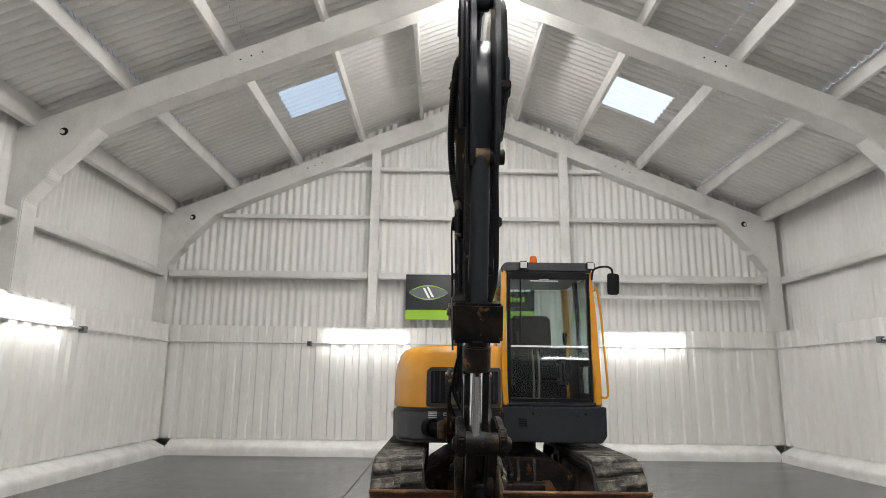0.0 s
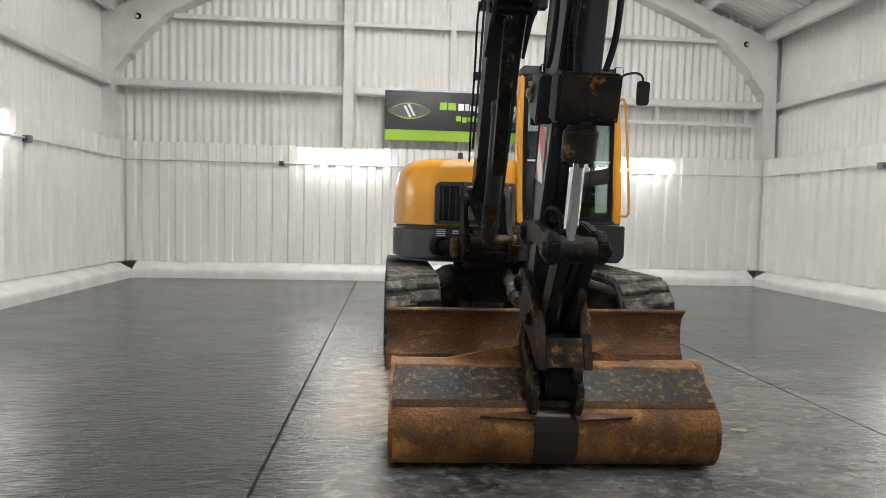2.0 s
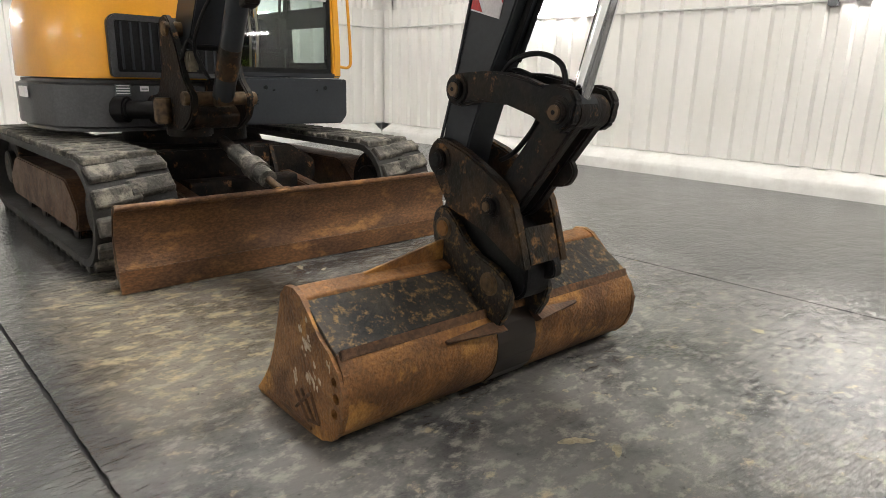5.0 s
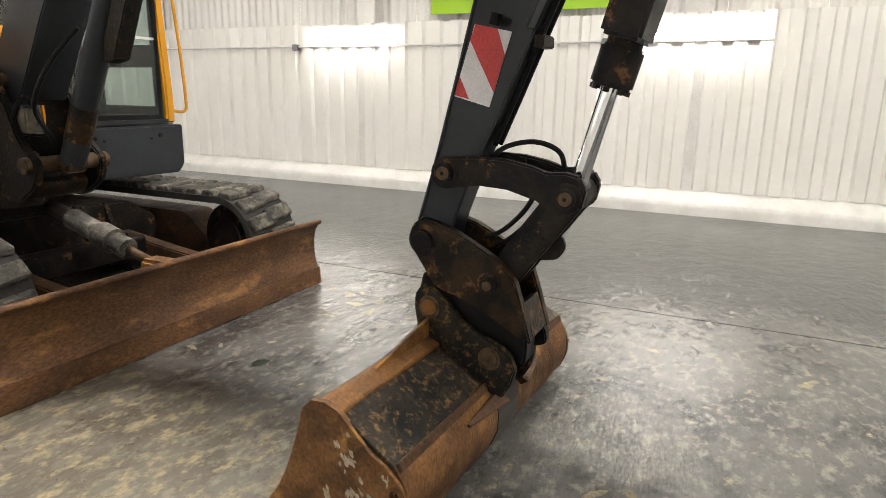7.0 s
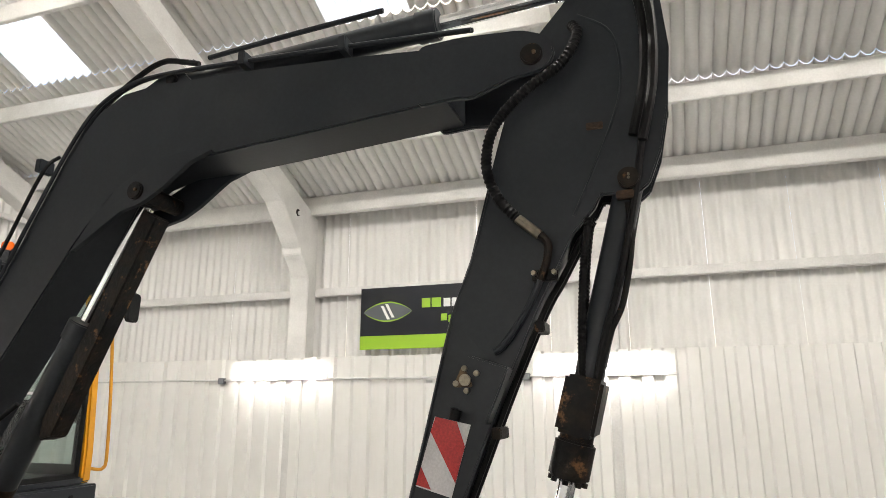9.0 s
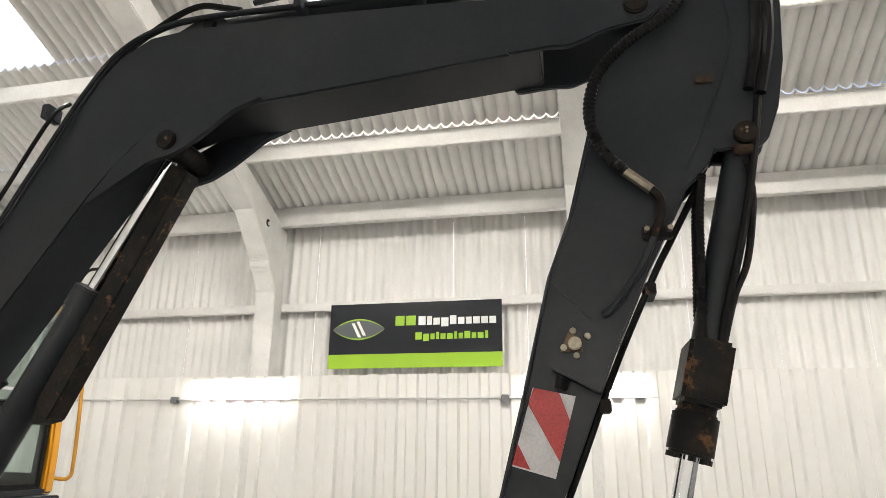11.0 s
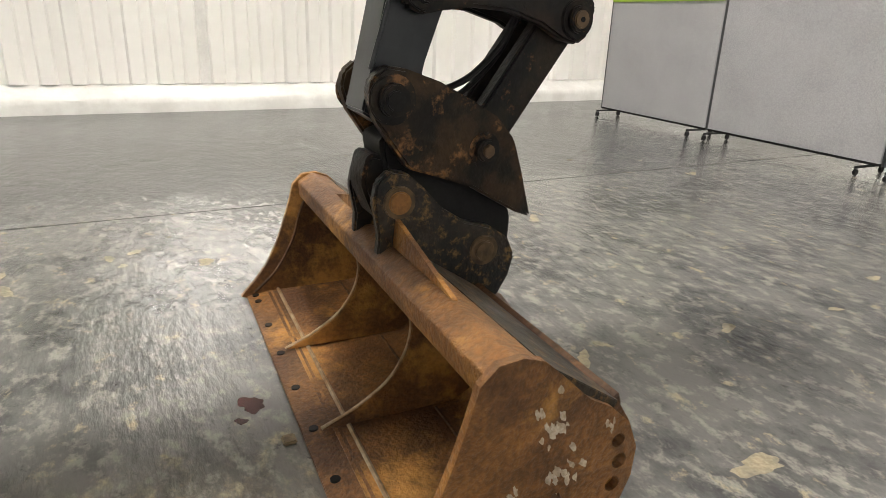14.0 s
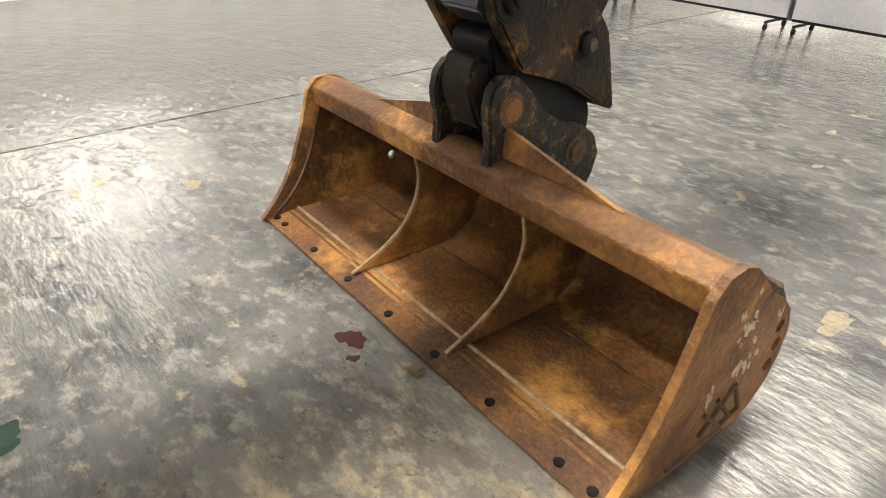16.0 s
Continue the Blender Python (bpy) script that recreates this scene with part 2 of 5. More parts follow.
fl.new(f_col, fp.inputs["Base Color"])
fl.new(floor_range(f_mid, 0.35, 0.7, 0.08, 0.18), fp.inputs["Roughness"])
fb = fn.new("ShaderNodeBump")
fb.inputs["Strength"].default_value = 0.72
fb.inputs["Distance"].default_value = 0.0075
fl.new(floor_math("ADD", f_ripple, floor_math("ADD", floor_math("MULTIPLY", f_speck, 0.3), floor_math("MULTIPLY", f_swell, 1.2))), fb.inputs["Height"])
fl.new(fb.outputs[0], fp.inputs["Normal"])


# ---- mesh helpers ----
def finish(name, bm, material, parent=None, label="", smooth=False):
    bmesh.ops.recalc_face_normals(bm, faces=bm.faces)
    me = bpy.data.meshes.new(name)
    bm.to_mesh(me)
    bm.free()
    me.materials.append(material)
    if smooth:
        me.shade_smooth()
        me.set_sharp_from_angle(angle=radians(40))
    ob = new(name, me)
    if parent:
        ob.parent = parent
    if label:
        tagged(ob, label)
    return ob


def part(name, bm, material, parent, label="", smooth=True):
    return finish(name, bm, material, parent, label, smooth)


def empty(name, place=(0, 0, 0)):
    e = new(name)
    e.empty_display_size = 0.1
    e.location = place
    return e


def bevelled(bm, width, segments=2, angle=30):
    if width:
        edges = [e for e in bm.edges if len(e.link_faces) == 2 and e.calc_face_angle(0) > radians(angle)]
        bmesh.ops.bevel(bm, geom=edges, offset=width, segments=segments, affect="EDGES", clamp_overlap=True)
    return bm


def add_box(bm, lo, hi, turn=None):
    """A box between two corners, or turned by a matrix about its centre."""
    c = [(a + b) / 2 for a, b in zip(lo, hi)]
    s = [abs(b - a) for a, b in zip(lo, hi)]
    m = Matrix.Translation(c) @ (turn or Matrix()) @ Matrix.Diagonal((*s, 1))
    bmesh.ops.create_cube(bm, size=1, matrix=m)
    return bm


def box(lo, hi, bevel=0.0, turn=None, segments=2):
    return bevelled(add_box(bmesh.new(), lo, hi, turn), bevel, segments)


def add_prism(bm, profile, a, b, axis="x"):
    """Extrudes a closed profile along an axis from a to b: (y, z) for x, (x, z) for y, (x, y) for z."""
    def at(p, v):
        return {"x": (v, p[0], p[1]), "y": (p[0], v, p[1]), "z": (p[0], p[1], v)}[axis]
    v0 = [bm.verts.new(at(p, a)) for p in profile]
    v1 = [bm.verts.new(at(p, b)) for p in profile]
    n = len(profile)
    bm.faces.new(v0)
    bm.faces.new(v1)
    for i in range(n):
        bm.faces.new((v0[i], v0[(i + 1) % n], v1[(i + 1) % n], v1[i]))
    return bm


def prism(profile, a, b, axis="x", bevel=0.0, segments=2, angle=50):
    bm = add_prism(bmesh.new(), profile, a, b, axis)
    bmesh.ops.recalc_face_normals(bm, faces=bm.faces)
    return bevelled(bm, bevel, segments, angle)


def pierced(profile, holes, a, b, seg=14):
    """A plate like prism() along x, with round holes (y, z, radius) right through it."""
    bm = bmesh.new()
    loops = [profile] + [[(y + q * math.cos(2 * math.pi * k / seg), z + q * math.sin(2 * math.pi * k / seg)) for k in range(seg)] for y, z, q in holes]
    edges = []
    for loop in loops:
        vs = [bm.verts.new((a, y, z)) for y, z in loop]
        edges += [bm.edges.new((vs[i - 1], vs[i])) for i in range(len(vs))]
    bmesh.ops.triangle_fill(bm, use_beauty=True, use_dissolve=False, edges=edges)
    ext = bmesh.ops.extrude_face_region(bm, geom=bm.faces[:])
    bmesh.ops.translate(bm, vec=(b - a, 0, 0), verts=[g for g in ext["geom"] if isinstance(g, bmesh.types.BMVert)])
    bmesh.ops.recalc_face_normals(bm, faces=bm.faces)
    return bm


def rounded(profile, r, steps=3):
    """Rounds the corners of a closed profile."""
    out, n = [], len(profile)
    for i, p in enumerate(profile):
        p, a, b = Vector(p), Vector(profile[i - 1]), Vector(profile[(i + 1) % n])
        k = min(r, (a - p).length * 0.45, (b - p).length * 0.45)
        s, e = p + (a - p).normalized() * k, p + (b - p).normalized() * k
        for j in range(steps + 1):
            t = j / steps
            out.append(tuple(s * (1 - t) ** 2 + p * 2 * t * (1 - t) + e * t * t))
    return out


def add_rod(bm, p, q, r, r2=None, seg=16):
    p, q = Vector(p), Vector(q)
    m = Matrix.Translation((p + q) / 2) @ (q - p).to_track_quat("Z", "Y").to_matrix().to_4x4()
    bmesh.ops.create_cone(bm, cap_ends=True, segments=seg, radius1=r, radius2=r if r2 is None else r2, depth=(q - p).length, matrix=m)
    return bm


def rod(p, q, r, r2=None, seg=16, bevel=0.0):
    return bevelled(add_rod(bmesh.new(), p, q, r, r2, seg), bevel, 2, 60)


def add_tube(bm, pts, r, seg=8, ribs=0.0):
    """A hose through points, smoothed; ribs: spacing of the rings of a corrugated sleeve."""
    P = [Vector(p) for p in pts]
    line = []
    for i in range(len(P) - 1):
        a, b, c, d = P[max(i - 1, 0)], P[i], P[i + 1], P[min(i + 2, len(P) - 1)]
        steps = max(4, int((c - b).length / (ribs / 2))) if ribs else 6
        for k in range(steps):
            t = k / steps
            line.append(0.5 * (2 * b + (c - a) * t + (2 * a - 5 * b + 4 * c - d) * t * t + (3 * b - a - 3 * c + d) * t ** 3))
    line.append(P[-1])
    rings, up = [], Vector((0.31, 0.2, 0.93))
    for i, p in enumerate(line):
        d = (line[min(i + 1, len(line) - 1)] - line[max(i - 1, 0)]).normalized()
        u = d.cross(up).normalized()
        up = u.cross(d)
        w = d.cross(u)
        rr = r * (1.0 if not ribs or i % 2 else 0.82)
        rings.append([bm.verts.new(p + (u * math.cos(2 * math.pi * k / seg) + w * math.sin(2 * math.pi * k / seg)) * rr) for k in range(seg)])
    for a, b in zip(rings, rings[1:]):
        for k in range(seg):
            bm.faces.new((a[k], a[(k + 1) % seg], b[(k + 1) % seg], b[k]))
    bm.faces.new(rings[0])
    bm.faces.new(rings[-1])
    return bm


def tube(pts, r, seg=8, ribs=0.0):
    return add_tube(bmesh.new(), pts, r, seg, ribs)


def structure(name, bm, material, label="", category="", smooth=False, group=""):
    return tagged(finish(name, bm, material, None, "", smooth), label, category, group, "structure")


# ---- the shed ----
XL, XR, YB, YF = -5.22, 6.15, 12.0, -5.9        # mean planes of the lower cladding
UXL, UXR, UYB = -5.58, 6.52, 12.36              # mean planes of the upper sheets
XC = 0.38                                       # ridge
SLOPE = 0.41
SOFFIT = 6.54                                   # underside of the rafters at the ridge
SHEET = 0.61                                    # roof sheet above that line


def soffit(x):
    return SOFFIT - SLOPE * abs(x - XC)


# floor of three cast strips with sawn joints and one fine cross joint
CRACK = 4.73
floor = structure("floor", box((-5.7, -6.2, -0.30), (6.7, 12.5, -0.012)), M_BLACK, "painted concrete floor with sawn joints", "floor")


def slab(x0, x1, y0, y1):
    """A cast strip whose sawn long edges are chipped."""
    n = int((y1 - y0) / 0.025)

    def ragged(x, s):
        out = []
        for i in range(n + 1):
            y = y0 + (y1 - y0) * i / n
            k = noise.noise(Vector((x * 9, y * 14, 1.0))) + 0.7 * noise.noise(Vector((x * 9, y * 41, 5.0)))
            out.append((x - s * 0.007 * max(0.0, k + 0.15), y))
        return out
    left = ragged(x0, -1) if x0 > -5 else [(x0, y0), (x0, y1)]
    right = ragged(x1, 1) if x1 < 6 else [(x1, y0), (x1, y1)]
    return finish("slab", prism(right + left[::-1], -0.010, 0.0, "z"), M_FLOOR, floor)


for x0, x1 in ((-1.232, 2.048), (2.060, 6.7)):
    slab(x0, x1, -6.2, 12.5)
for y0, y1 in ((-6.2, CRACK - 0.002), (CRACK + 0.002, 12.5)):
    slab(-5.7, -1.244, y0, y1)


def profile_sheet(points, height, thick=0.006, top=None):
    """A profiled sheet standing on z = 0: points (x, depth) across it, seen from -y; top(x) may cut its upper edge."""
    bm = bmesh.new()
    cols = []
    for x, d in points:
        h = top(x) if top else height
        cols.append([bm.verts.new(v) for v in ((x, -d, 0), (x, -d, h), (x, -d + thick, h), (x, -d + thick, 0))])
    for a, b in zip(cols, cols[1:]):
        for k in range(4):
            bm.faces.new((a[k], b[k], b[(k + 1) % 4], a[(k + 1) % 4]))
    bm.faces.new(cols[0])
    bm.faces.new(cols[-1])
    return bm


def box_profile(width, pitch=0.27, deep=0.052):
    pts, x = [], 0.0
    while x < width - 1e-4:
        for f, d in ((0.0, 0), (0.36, 0), (0.45, deep), (0.91, deep), (1.0, 0)):
            if x + f * pitch <= width + 1e-4 and not (f == 0.0 and x > 0):
                pts.append((x + f * pitch, d))
        x += pitch
    return pts


def wave_profile(width, pitch=0.146, deep=0.022, steps=8):
    n = round(width / pitch * steps)
    return [(i * width / n, deep * math.sin(2 * math.pi * i * width / n / pitch)) for i in range(n + 1)]


def mesh_of(name, bm, material):
    bmesh.ops.recalc_face_normals(bm, faces=bm.faces)
    me = bpy.data.meshes.new(name)
    bm.to_mesh(me)
    bm.free()
    me.materials.append(material)
    return me


# lower box-profile cladding, sheet by sheet, with its fixings
KERB_H = 0.27
low_bm = profile_sheet(box_profile(1.08), 2.30 - KERB_H)
for i in (0, 2):
    for j in range(6):
        add_box(low_bm, (0.20 + i * 0.27 - 0.007, -0.062, 0.08 + j * 0.36), (0.20 + i * 0.27 + 0.007, -0.051, 0.094 + j * 0.36))
low_mesh = mesh_of("sheet", low_bm, M_WALL)
up_mesh = mesh_of("sheet", profile_sheet(wave_profile(1.022), 2.62, 0.008), M_SHEET)


def clad(name, label, frame_matrix, length, mesh, width, gap, z):
    wall = tagged(empty(name), label, "wall", "", "structure")
    n = int(length / width + 0.999)
    for i in range(n):
        ob = new("sheet", mesh)
        ob.parent = wall
        ob.matrix_local = frame_matrix @ Matrix.Translation((i * (width + gap), 0.004 * (i % 2), z))
    return wall


B_FRAME = Matrix.Translation((XL - 0.04, YB, 0))
R_FRAME = Matrix.Translation((XR, YB + 0.03, 0)) @ Matrix.Rotation(radians(-90), 4, "Z")
L_FRAME = Matrix.Translation((XL, YF, 0)) @ Matrix.Rotation(radians(90), 4, "Z")
F_FRAME = Matrix.Translation((XR + 0.04, YF, 0)) @ Matrix.Rotation(radians(180), 4, "Z")
clad("wall_north_lower", "white box-profile steel cladding above a kerb", B_FRAME, 11.4, low_mesh, 1.08, 0.0, KERB_H)
clad("wall_east_lower", "white box-profile steel cladding above a kerb", R_FRAME, 17.9, low_mesh, 1.08, 0.0, KERB_H)
clad("wall_west_lower", "white box-profile steel cladding above a kerb", L_FRAME, 17.9, low_mesh, 1.08, 0.0, KERB_H)
clad("wall_south_lower", "white box-profile steel cladding above a kerb", F_FRAME, 11.4, low_mesh, 1.08, 0.0, KERB_H)
clad("wall_east_upper", "white corrugated fibre-cement upper wall", Matrix.Translation((UXR, UYB, 0)) @ Matrix.Rotation(radians(-90), 4, "Z"), 18.3, up_mesh, 1.022, 0.004, 2.2)
clad("wall_west_upper", "white corrugated fibre-cement upper wall", Matrix.Translation((UXL, -6.2, 0)) @ Matrix.Rotation(radians(90), 4, "Z"), 18.4, up_mesh, 1.022, 0.004, 2.2)


def gable(name, y, face):
    wall = tagged(empty(name), "white corrugated fibre-cement gable wall", "wall", "", "structure")
    x = UXL - 0.02
    while x < UXR:
        bm = profile_sheet(wave_profile(1.022), 0, 0.008, lambda u: soffit(x + u if face > 0 else x + 1.022 - u) + SHEET - 0.02 - 2.2)
        ob = new("sheet", mesh_of("sheet", bm, M_SHEET))
        ob.parent = wall
        ob.matrix_local = Matrix.Translation((x, y, 2.2)) if face > 0 else Matrix.Translation((x + 1.022, y, 2.2)) @ Matrix.Rotation(math.pi, 4, "Z")
        x += 1.026


gable("wall_north_upper", UYB, 1)
gable("wall_south_upper", YF - 0.3, -1)
# outer closing leaf behind the lower cladding
for nm, lo, hi in (("wall_north_base", (-5.8, 12.42, -0.3), (6.75, 12.6, 2.3)), ("wall_south_base", (-5.8, -6.5, -0.3), (6.75, -6.28, 2.3)),
                   ("wall_east_base", (6.58, -6.28, -0.3), (6.75, 12.42, 2.3)), ("wall_west_base", (-5.8, -6.28, -0.3), (-5.64, 12.42, 2.3))):
    structure(nm, box(lo, hi), M_CONC, "white painted concrete wall base behind cladding", "wall")


def capping(name, p, q, inward):
    """Flashing that covers the top of the lower cladding."""
    bm = bmesh.new()
    lo = [min(a, b) for a, b in zip(p, q)]
    hi = [max(a, b) for a, b in zip(p, q)]
    add_box(bm, (*lo, 2.285), (*hi, 2.301))
    return structure(name, bm, M_WALL, "white top edge of the lower cladding", "trim")


capping("trim_north", (XL, YB + 0.012), (XR, UYB - 0.05), 0)
capping("trim_east", (XR + 0.012, YF), (UXR - 0.05, YB), 0)
capping("trim_west", (UXL + 0.05, YF), (XL - 0.012, YB), 0)


# kerb, roughly cast and painted
def kerb(name, p, q, inward, depth=0.25):
    p, q, inward = Vector(p), Vector(q), Vector(inward)
    n = int((q - p).length / 0.12)
    prof = ((0.0, 0.0), (0.003, 0.09), (0.008, 0.138), (0.028, 0.160), (0.10, 0.195), (0.19, 0.245), (depth + 0.06, 0.290), (depth + 0.06, 0.0))
    bm, rows = bmesh.new(), []
    for i in range(n + 1):
        c = p.lerp(q, i / n)
        k = noise.noise(Vector((c.x * 1.7, c.y * 1.7, 3.0))) * 0.012
        row = []
        for j, (d, z) in enumerate(prof):
            w = noise.noise(Vector((c.x * 5, c.y * 5, j * 1.3))) * 0.007 if 0 < j < 6 else 0
            if j == 0:
                w = noise.noise(Vector((c.x * 6, c.y * 6, 9.0))) * 0.012
            o = c - inward * (d + w + k)
            row.append(bm.verts.new((o.x, o.y, max(0.0, z + (w if j else 0)))))
        rows.append(row)
    for a, b in zip(rows, rows[1:]):
        for j in range(len(prof)):
            bm.faces.new((a[j], a[(j + 1) % len(prof)], b[(j + 1) % len(prof)], b[j]))
    bm.faces.new(rows[0])
    bm.faces.new(rows[-1])
    return structure(name, bm, M_KERB, "rough white painted concrete kerb along the wall", "kerb", True)


kerb("kerb_north", (XL + 0.24, YB - 0.25, 0), (XR - 0.25, YB - 0.25, 0), (0, -1, 0))
kerb("kerb_east", (XR - 0.25, YF + 0.25, 0), (XR - 0.25, YB - 0.25, 0), (-1, 0, 0))
kerb("kerb_west", (XL + 0.24, YB - 0.25, 0), (XL + 0.24, YF + 0.25, 0), (1, 0, 0))
kerb("kerb_south", (XR - 0.25, YF + 0.25, 0), (XL + 0.24, YF + 0.25, 0), (0, 1, 0))

# roof: corrugations run down the slope; two rows of clear sheets
D_ROWS = [0.0, 1.1, 2.22, 3.18, 4.62, 6.3]
LIGHTS = {1: ((9.55, 10.57), (5.1, 6.1), (0.55, 1.57)), -1: ((9.55, 10.57),)}
PITCH = 0.146
for side in (1, -1):
    roof, clear = bmesh.new(), bmesh.new()
    sheets = {}
    y0, n = -6.35, int(18.95 / PITCH * 8)

    def roof_vertex(bm, i, j, lap):
        key = (id(bm), i, j, lap)
        if key not in sheets:
            y = y0 + i * PITCH / 8
            d = D_ROWS[j]
            z = SOFFIT + SHEET - SLOPE * d + 0.062 * (0.6 - abs(math.sin(math.pi * i / 8)) ** 0.8) - 0.012 * lap
            sheets[key] = bm.verts.new((XC + side * d, y, z))
        return sheets[key]

    for i in range(n):
        yc = y0 + (i + 0.5) * PITCH / 8
        for j in range(len(D_ROWS) - 1):
            bm = clear if j == 2 and any(a < yc < b for a, b in LIGHTS[side]) else roof
            bm.faces.new([roof_vertex(bm, *k) for k in ((i, j, 1), (i + 1, j, 1), (i + 1, j + 1, 0), (i, j + 1, 0))])
    nm = "east" if side > 0 else "west"
    structure("ceiling_" + nm, roof, M_ROOF, "off-white corrugated fibre-cement roof slope", "ceiling", True)
    structure("skylight_" + nm, clear, M_SKYL, "translucent corrugated rooflight sheets in the roof", "skylight", True)
    for d in (0.13, 0.95, 2.14, 3.38, 4.62):
        z = SOFFIT + 0.34 - SLOPE * d
        x = XC + side * d
        prof = [(x - 0.03, z - 0.01), (x + 0.03, z - 0.01 ), (x + 0.03, z + 0.20 - 0.03 * SLOPE * side), (x - 0.03, z + 0.20 + 0.03 * SLOPE * side)]
        structure("purlin", prism(prof, -6.15, 12.3, "y", 0.006), M_CONC, "white painted purlin under the roof sheets", "purlin", group="purlins")
    xe = XC + side * 5.80
    structure("eaves_beam", prism([(xe - 0.06, 4.47), (xe + 0.06, 4.47), (xe + 0.06, 4.74 - side * 0.02), (xe - 0.06, 4.74 + side * 0.02)], -6.15, 12.3, "y", 0.008), M_CONC,
              "white painted concrete eaves beam", "beam", group="eaves beams")


# precast portal frames
def portal(y, thick=0.30):
    half = [(5.76, 0.0), (5.76, 3.50), (5.58, 3.74), (5.50, 3.80), (5.49, 3.90), (5.42, 3.96), (4.95, 4.46), (4.55, SOFFIT - SLOPE * 4.55 - 0.02), (4.2, SOFFIT - SLOPE * 4.2), (0.0, SOFFIT)]
    outer = [(0.0, SOFFIT + 0.36), (5.70, SOFFIT + 0.36 - SLOPE * 5.70), (5.98, 4.45), (6.06, 0.0)]
    bm = bmesh.new()
    for s in (1, -1):
        add_prism(bm, [(XC + s * d, z) for d, z in half + outer], y - thick / 2, y + thick / 2, "y")
    bmesh.ops.recalc_face_normals(bm, faces=bm.faces)
    bevelled(bm, 0.012, 2, 25)
    p = structure("portal_frame", bm, M_CONC, "white painted precast concrete portal frame", "frame", group="portal frames")
    for s in (1, -1):
        hole = add_rod(bmesh.new(), (XC + s * 5.37, y - thick / 2 - 0.003, 4.40), (XC + s * 5.37, y - thick / 2 + 0.004, 4.40), 0.055, seg=14)
        part("bolt_recess", hole, M_BLACK, p, "dark bolt recess")
        nut = add_rod(bmesh.new(), (XC + s * 5.385, y - thick / 2 - 0.02, 4.395), (XC + s * 5.385, y - thick / 2 + 0.01, 4.395), 0.03, seg=6)
        part("bolt", nut, M_CONC, p)
        for k in (-1, 0, 1):
            d = 3.05 + 0.14 * k
            z = SOFFIT + 0.2 - SLOPE * d
            part("fixing_hole", add_rod(bmesh.new(), (XC + s * d, y - thick / 2 - 0.003, z), (XC + s * d, y - thick / 2 + 0.004, z), 0.013, seg=8), M_BLACK, p)
    return p


for y in (12.22, 7.85, 3.40, -1.10, -5.65):
    portal(y)

# gable posts and sheeting rails
for x in (-1.45, 2.24):
    structure("gable_post", box((x - 0.085, 12.0, 0.0), (x + 0.085, 12.17, soffit(x) + 0.05), 0.008), M_CONC, "white painted concrete gable post", "post", group="gable posts")
structure("gable_post", box((XC - 0.05, 12.18, 3.3), (XC + 0.05, 12.26, soffit(XC)), 0.008), M_CONC, "thin white painted steel king post", "post", group="gable posts")
for z, x0, x1 in ((4.48, -4.45, 5.25), (5.48, -2.4, 3.2)):
    structure("girt", box((x0, 12.20, z - 0.035), (x1, 12.30, z + 0.035), 0.005), M_CONC, "white painted sheeting rail across the gable", "rail", group="sheeting rails")
for x0, x1 in ((-5.35, -1.55), (-1.33, 2.14), (2.34, 6.1)):
    structure("girt", box((x0, 12.06, 3.24), (x1, 12.30, 3.36), 0.012), M_CONC, "deep white painted sheeting rail across the gable", "rail", group="sheeting rails")
structure("girt", box((2.34, 12.16, 2.92), (6.0, 12.22, 2.98), 0.005), M_CONC, "slim white rail below the sheeting rail", "rail", group="sheeting rails")
for x in (2.95, 4.15, 5.85):
    structure("rail_upright", box((x - 0.03, 12.15, 2.96), (x + 0.03, 12.20, 3.24), 0.005), M_CONC, "short white upright between two rails", "rail", group="rail uprights")
for x, s in ((UXR, -1), (UXL, 1)):
    for z in (3.30,):
        structure("girt", box((x + s * 0.035, -6.1, z - 0.06), (x + s * 0.15, 12.28, z + 0.06), 0.01), M_CONC, "white painted sheeting rail along the side wall", "rail", group="sheeting rails")


# wall lights on flat boards, conduit and boxes
def wall_light(place, turn):
    e = tagged(empty("wall_light"), "lit LED batten on a white board fixed to the cladding", "light", "wall lights")
    part("backboard", box((-0.80, -0.058, 2.00), (0.80, -0.046, 2.27), 0.002), M_LAMPBODY, e)
    part("housing", box((-0.765, -0.100, 2.006), (0.765, -0.059, 2.072), 0.004), M_LAMPBODY, e)
    part("diffuser", box((-0.755, -0.132, 2.012), (0.755, -0.1005, 2.066), 0.008), M_LED, e, "glowing white diffuser")
    e.matrix_basis = Matrix.Translation(place) @ Matrix.Rotation(radians(turn), 4, "Z")
    return e


# the last five are unseen, added to light the front of the shed
for place, turn in (((-1.51, YB, 0), 0), ((3.62, YB, 0), 0), ((XR, 8.05, 0), -90), ((XR, 3.45, 0), -90), ((XL, 7.85, 0), 90), ((XL, 3.3, 0), 90),
                    ((XL, -1.3, 0), 90), ((XR, -3.6, 0), -90), ((-1.5, YF, 0), 180), ((3.6, YF, 0), 180)):
    wall_light(place, turn)
for nm, pts in (("north", [(XL + 0.06, YB - 0.064, 1.99), (XR - 0.06, YB - 0.064, 1.99)]), ("east", [(XR - 0.064, YB - 0.06, 1.99), (XR - 0.064, 2.6, 1.99)]),
                ("west", [(XL + 0.064, YB - 0.06, 1.99), (XL + 0.064, 2.6, 1.99)])):
    c = tagged(empty("conduit"), "thin painted conduit clipped along the cladding", "conduit", "conduits")
    part("pipe", rod(pts[0], pts[1], 0.014, seg=8), M_CONDUIT, c)
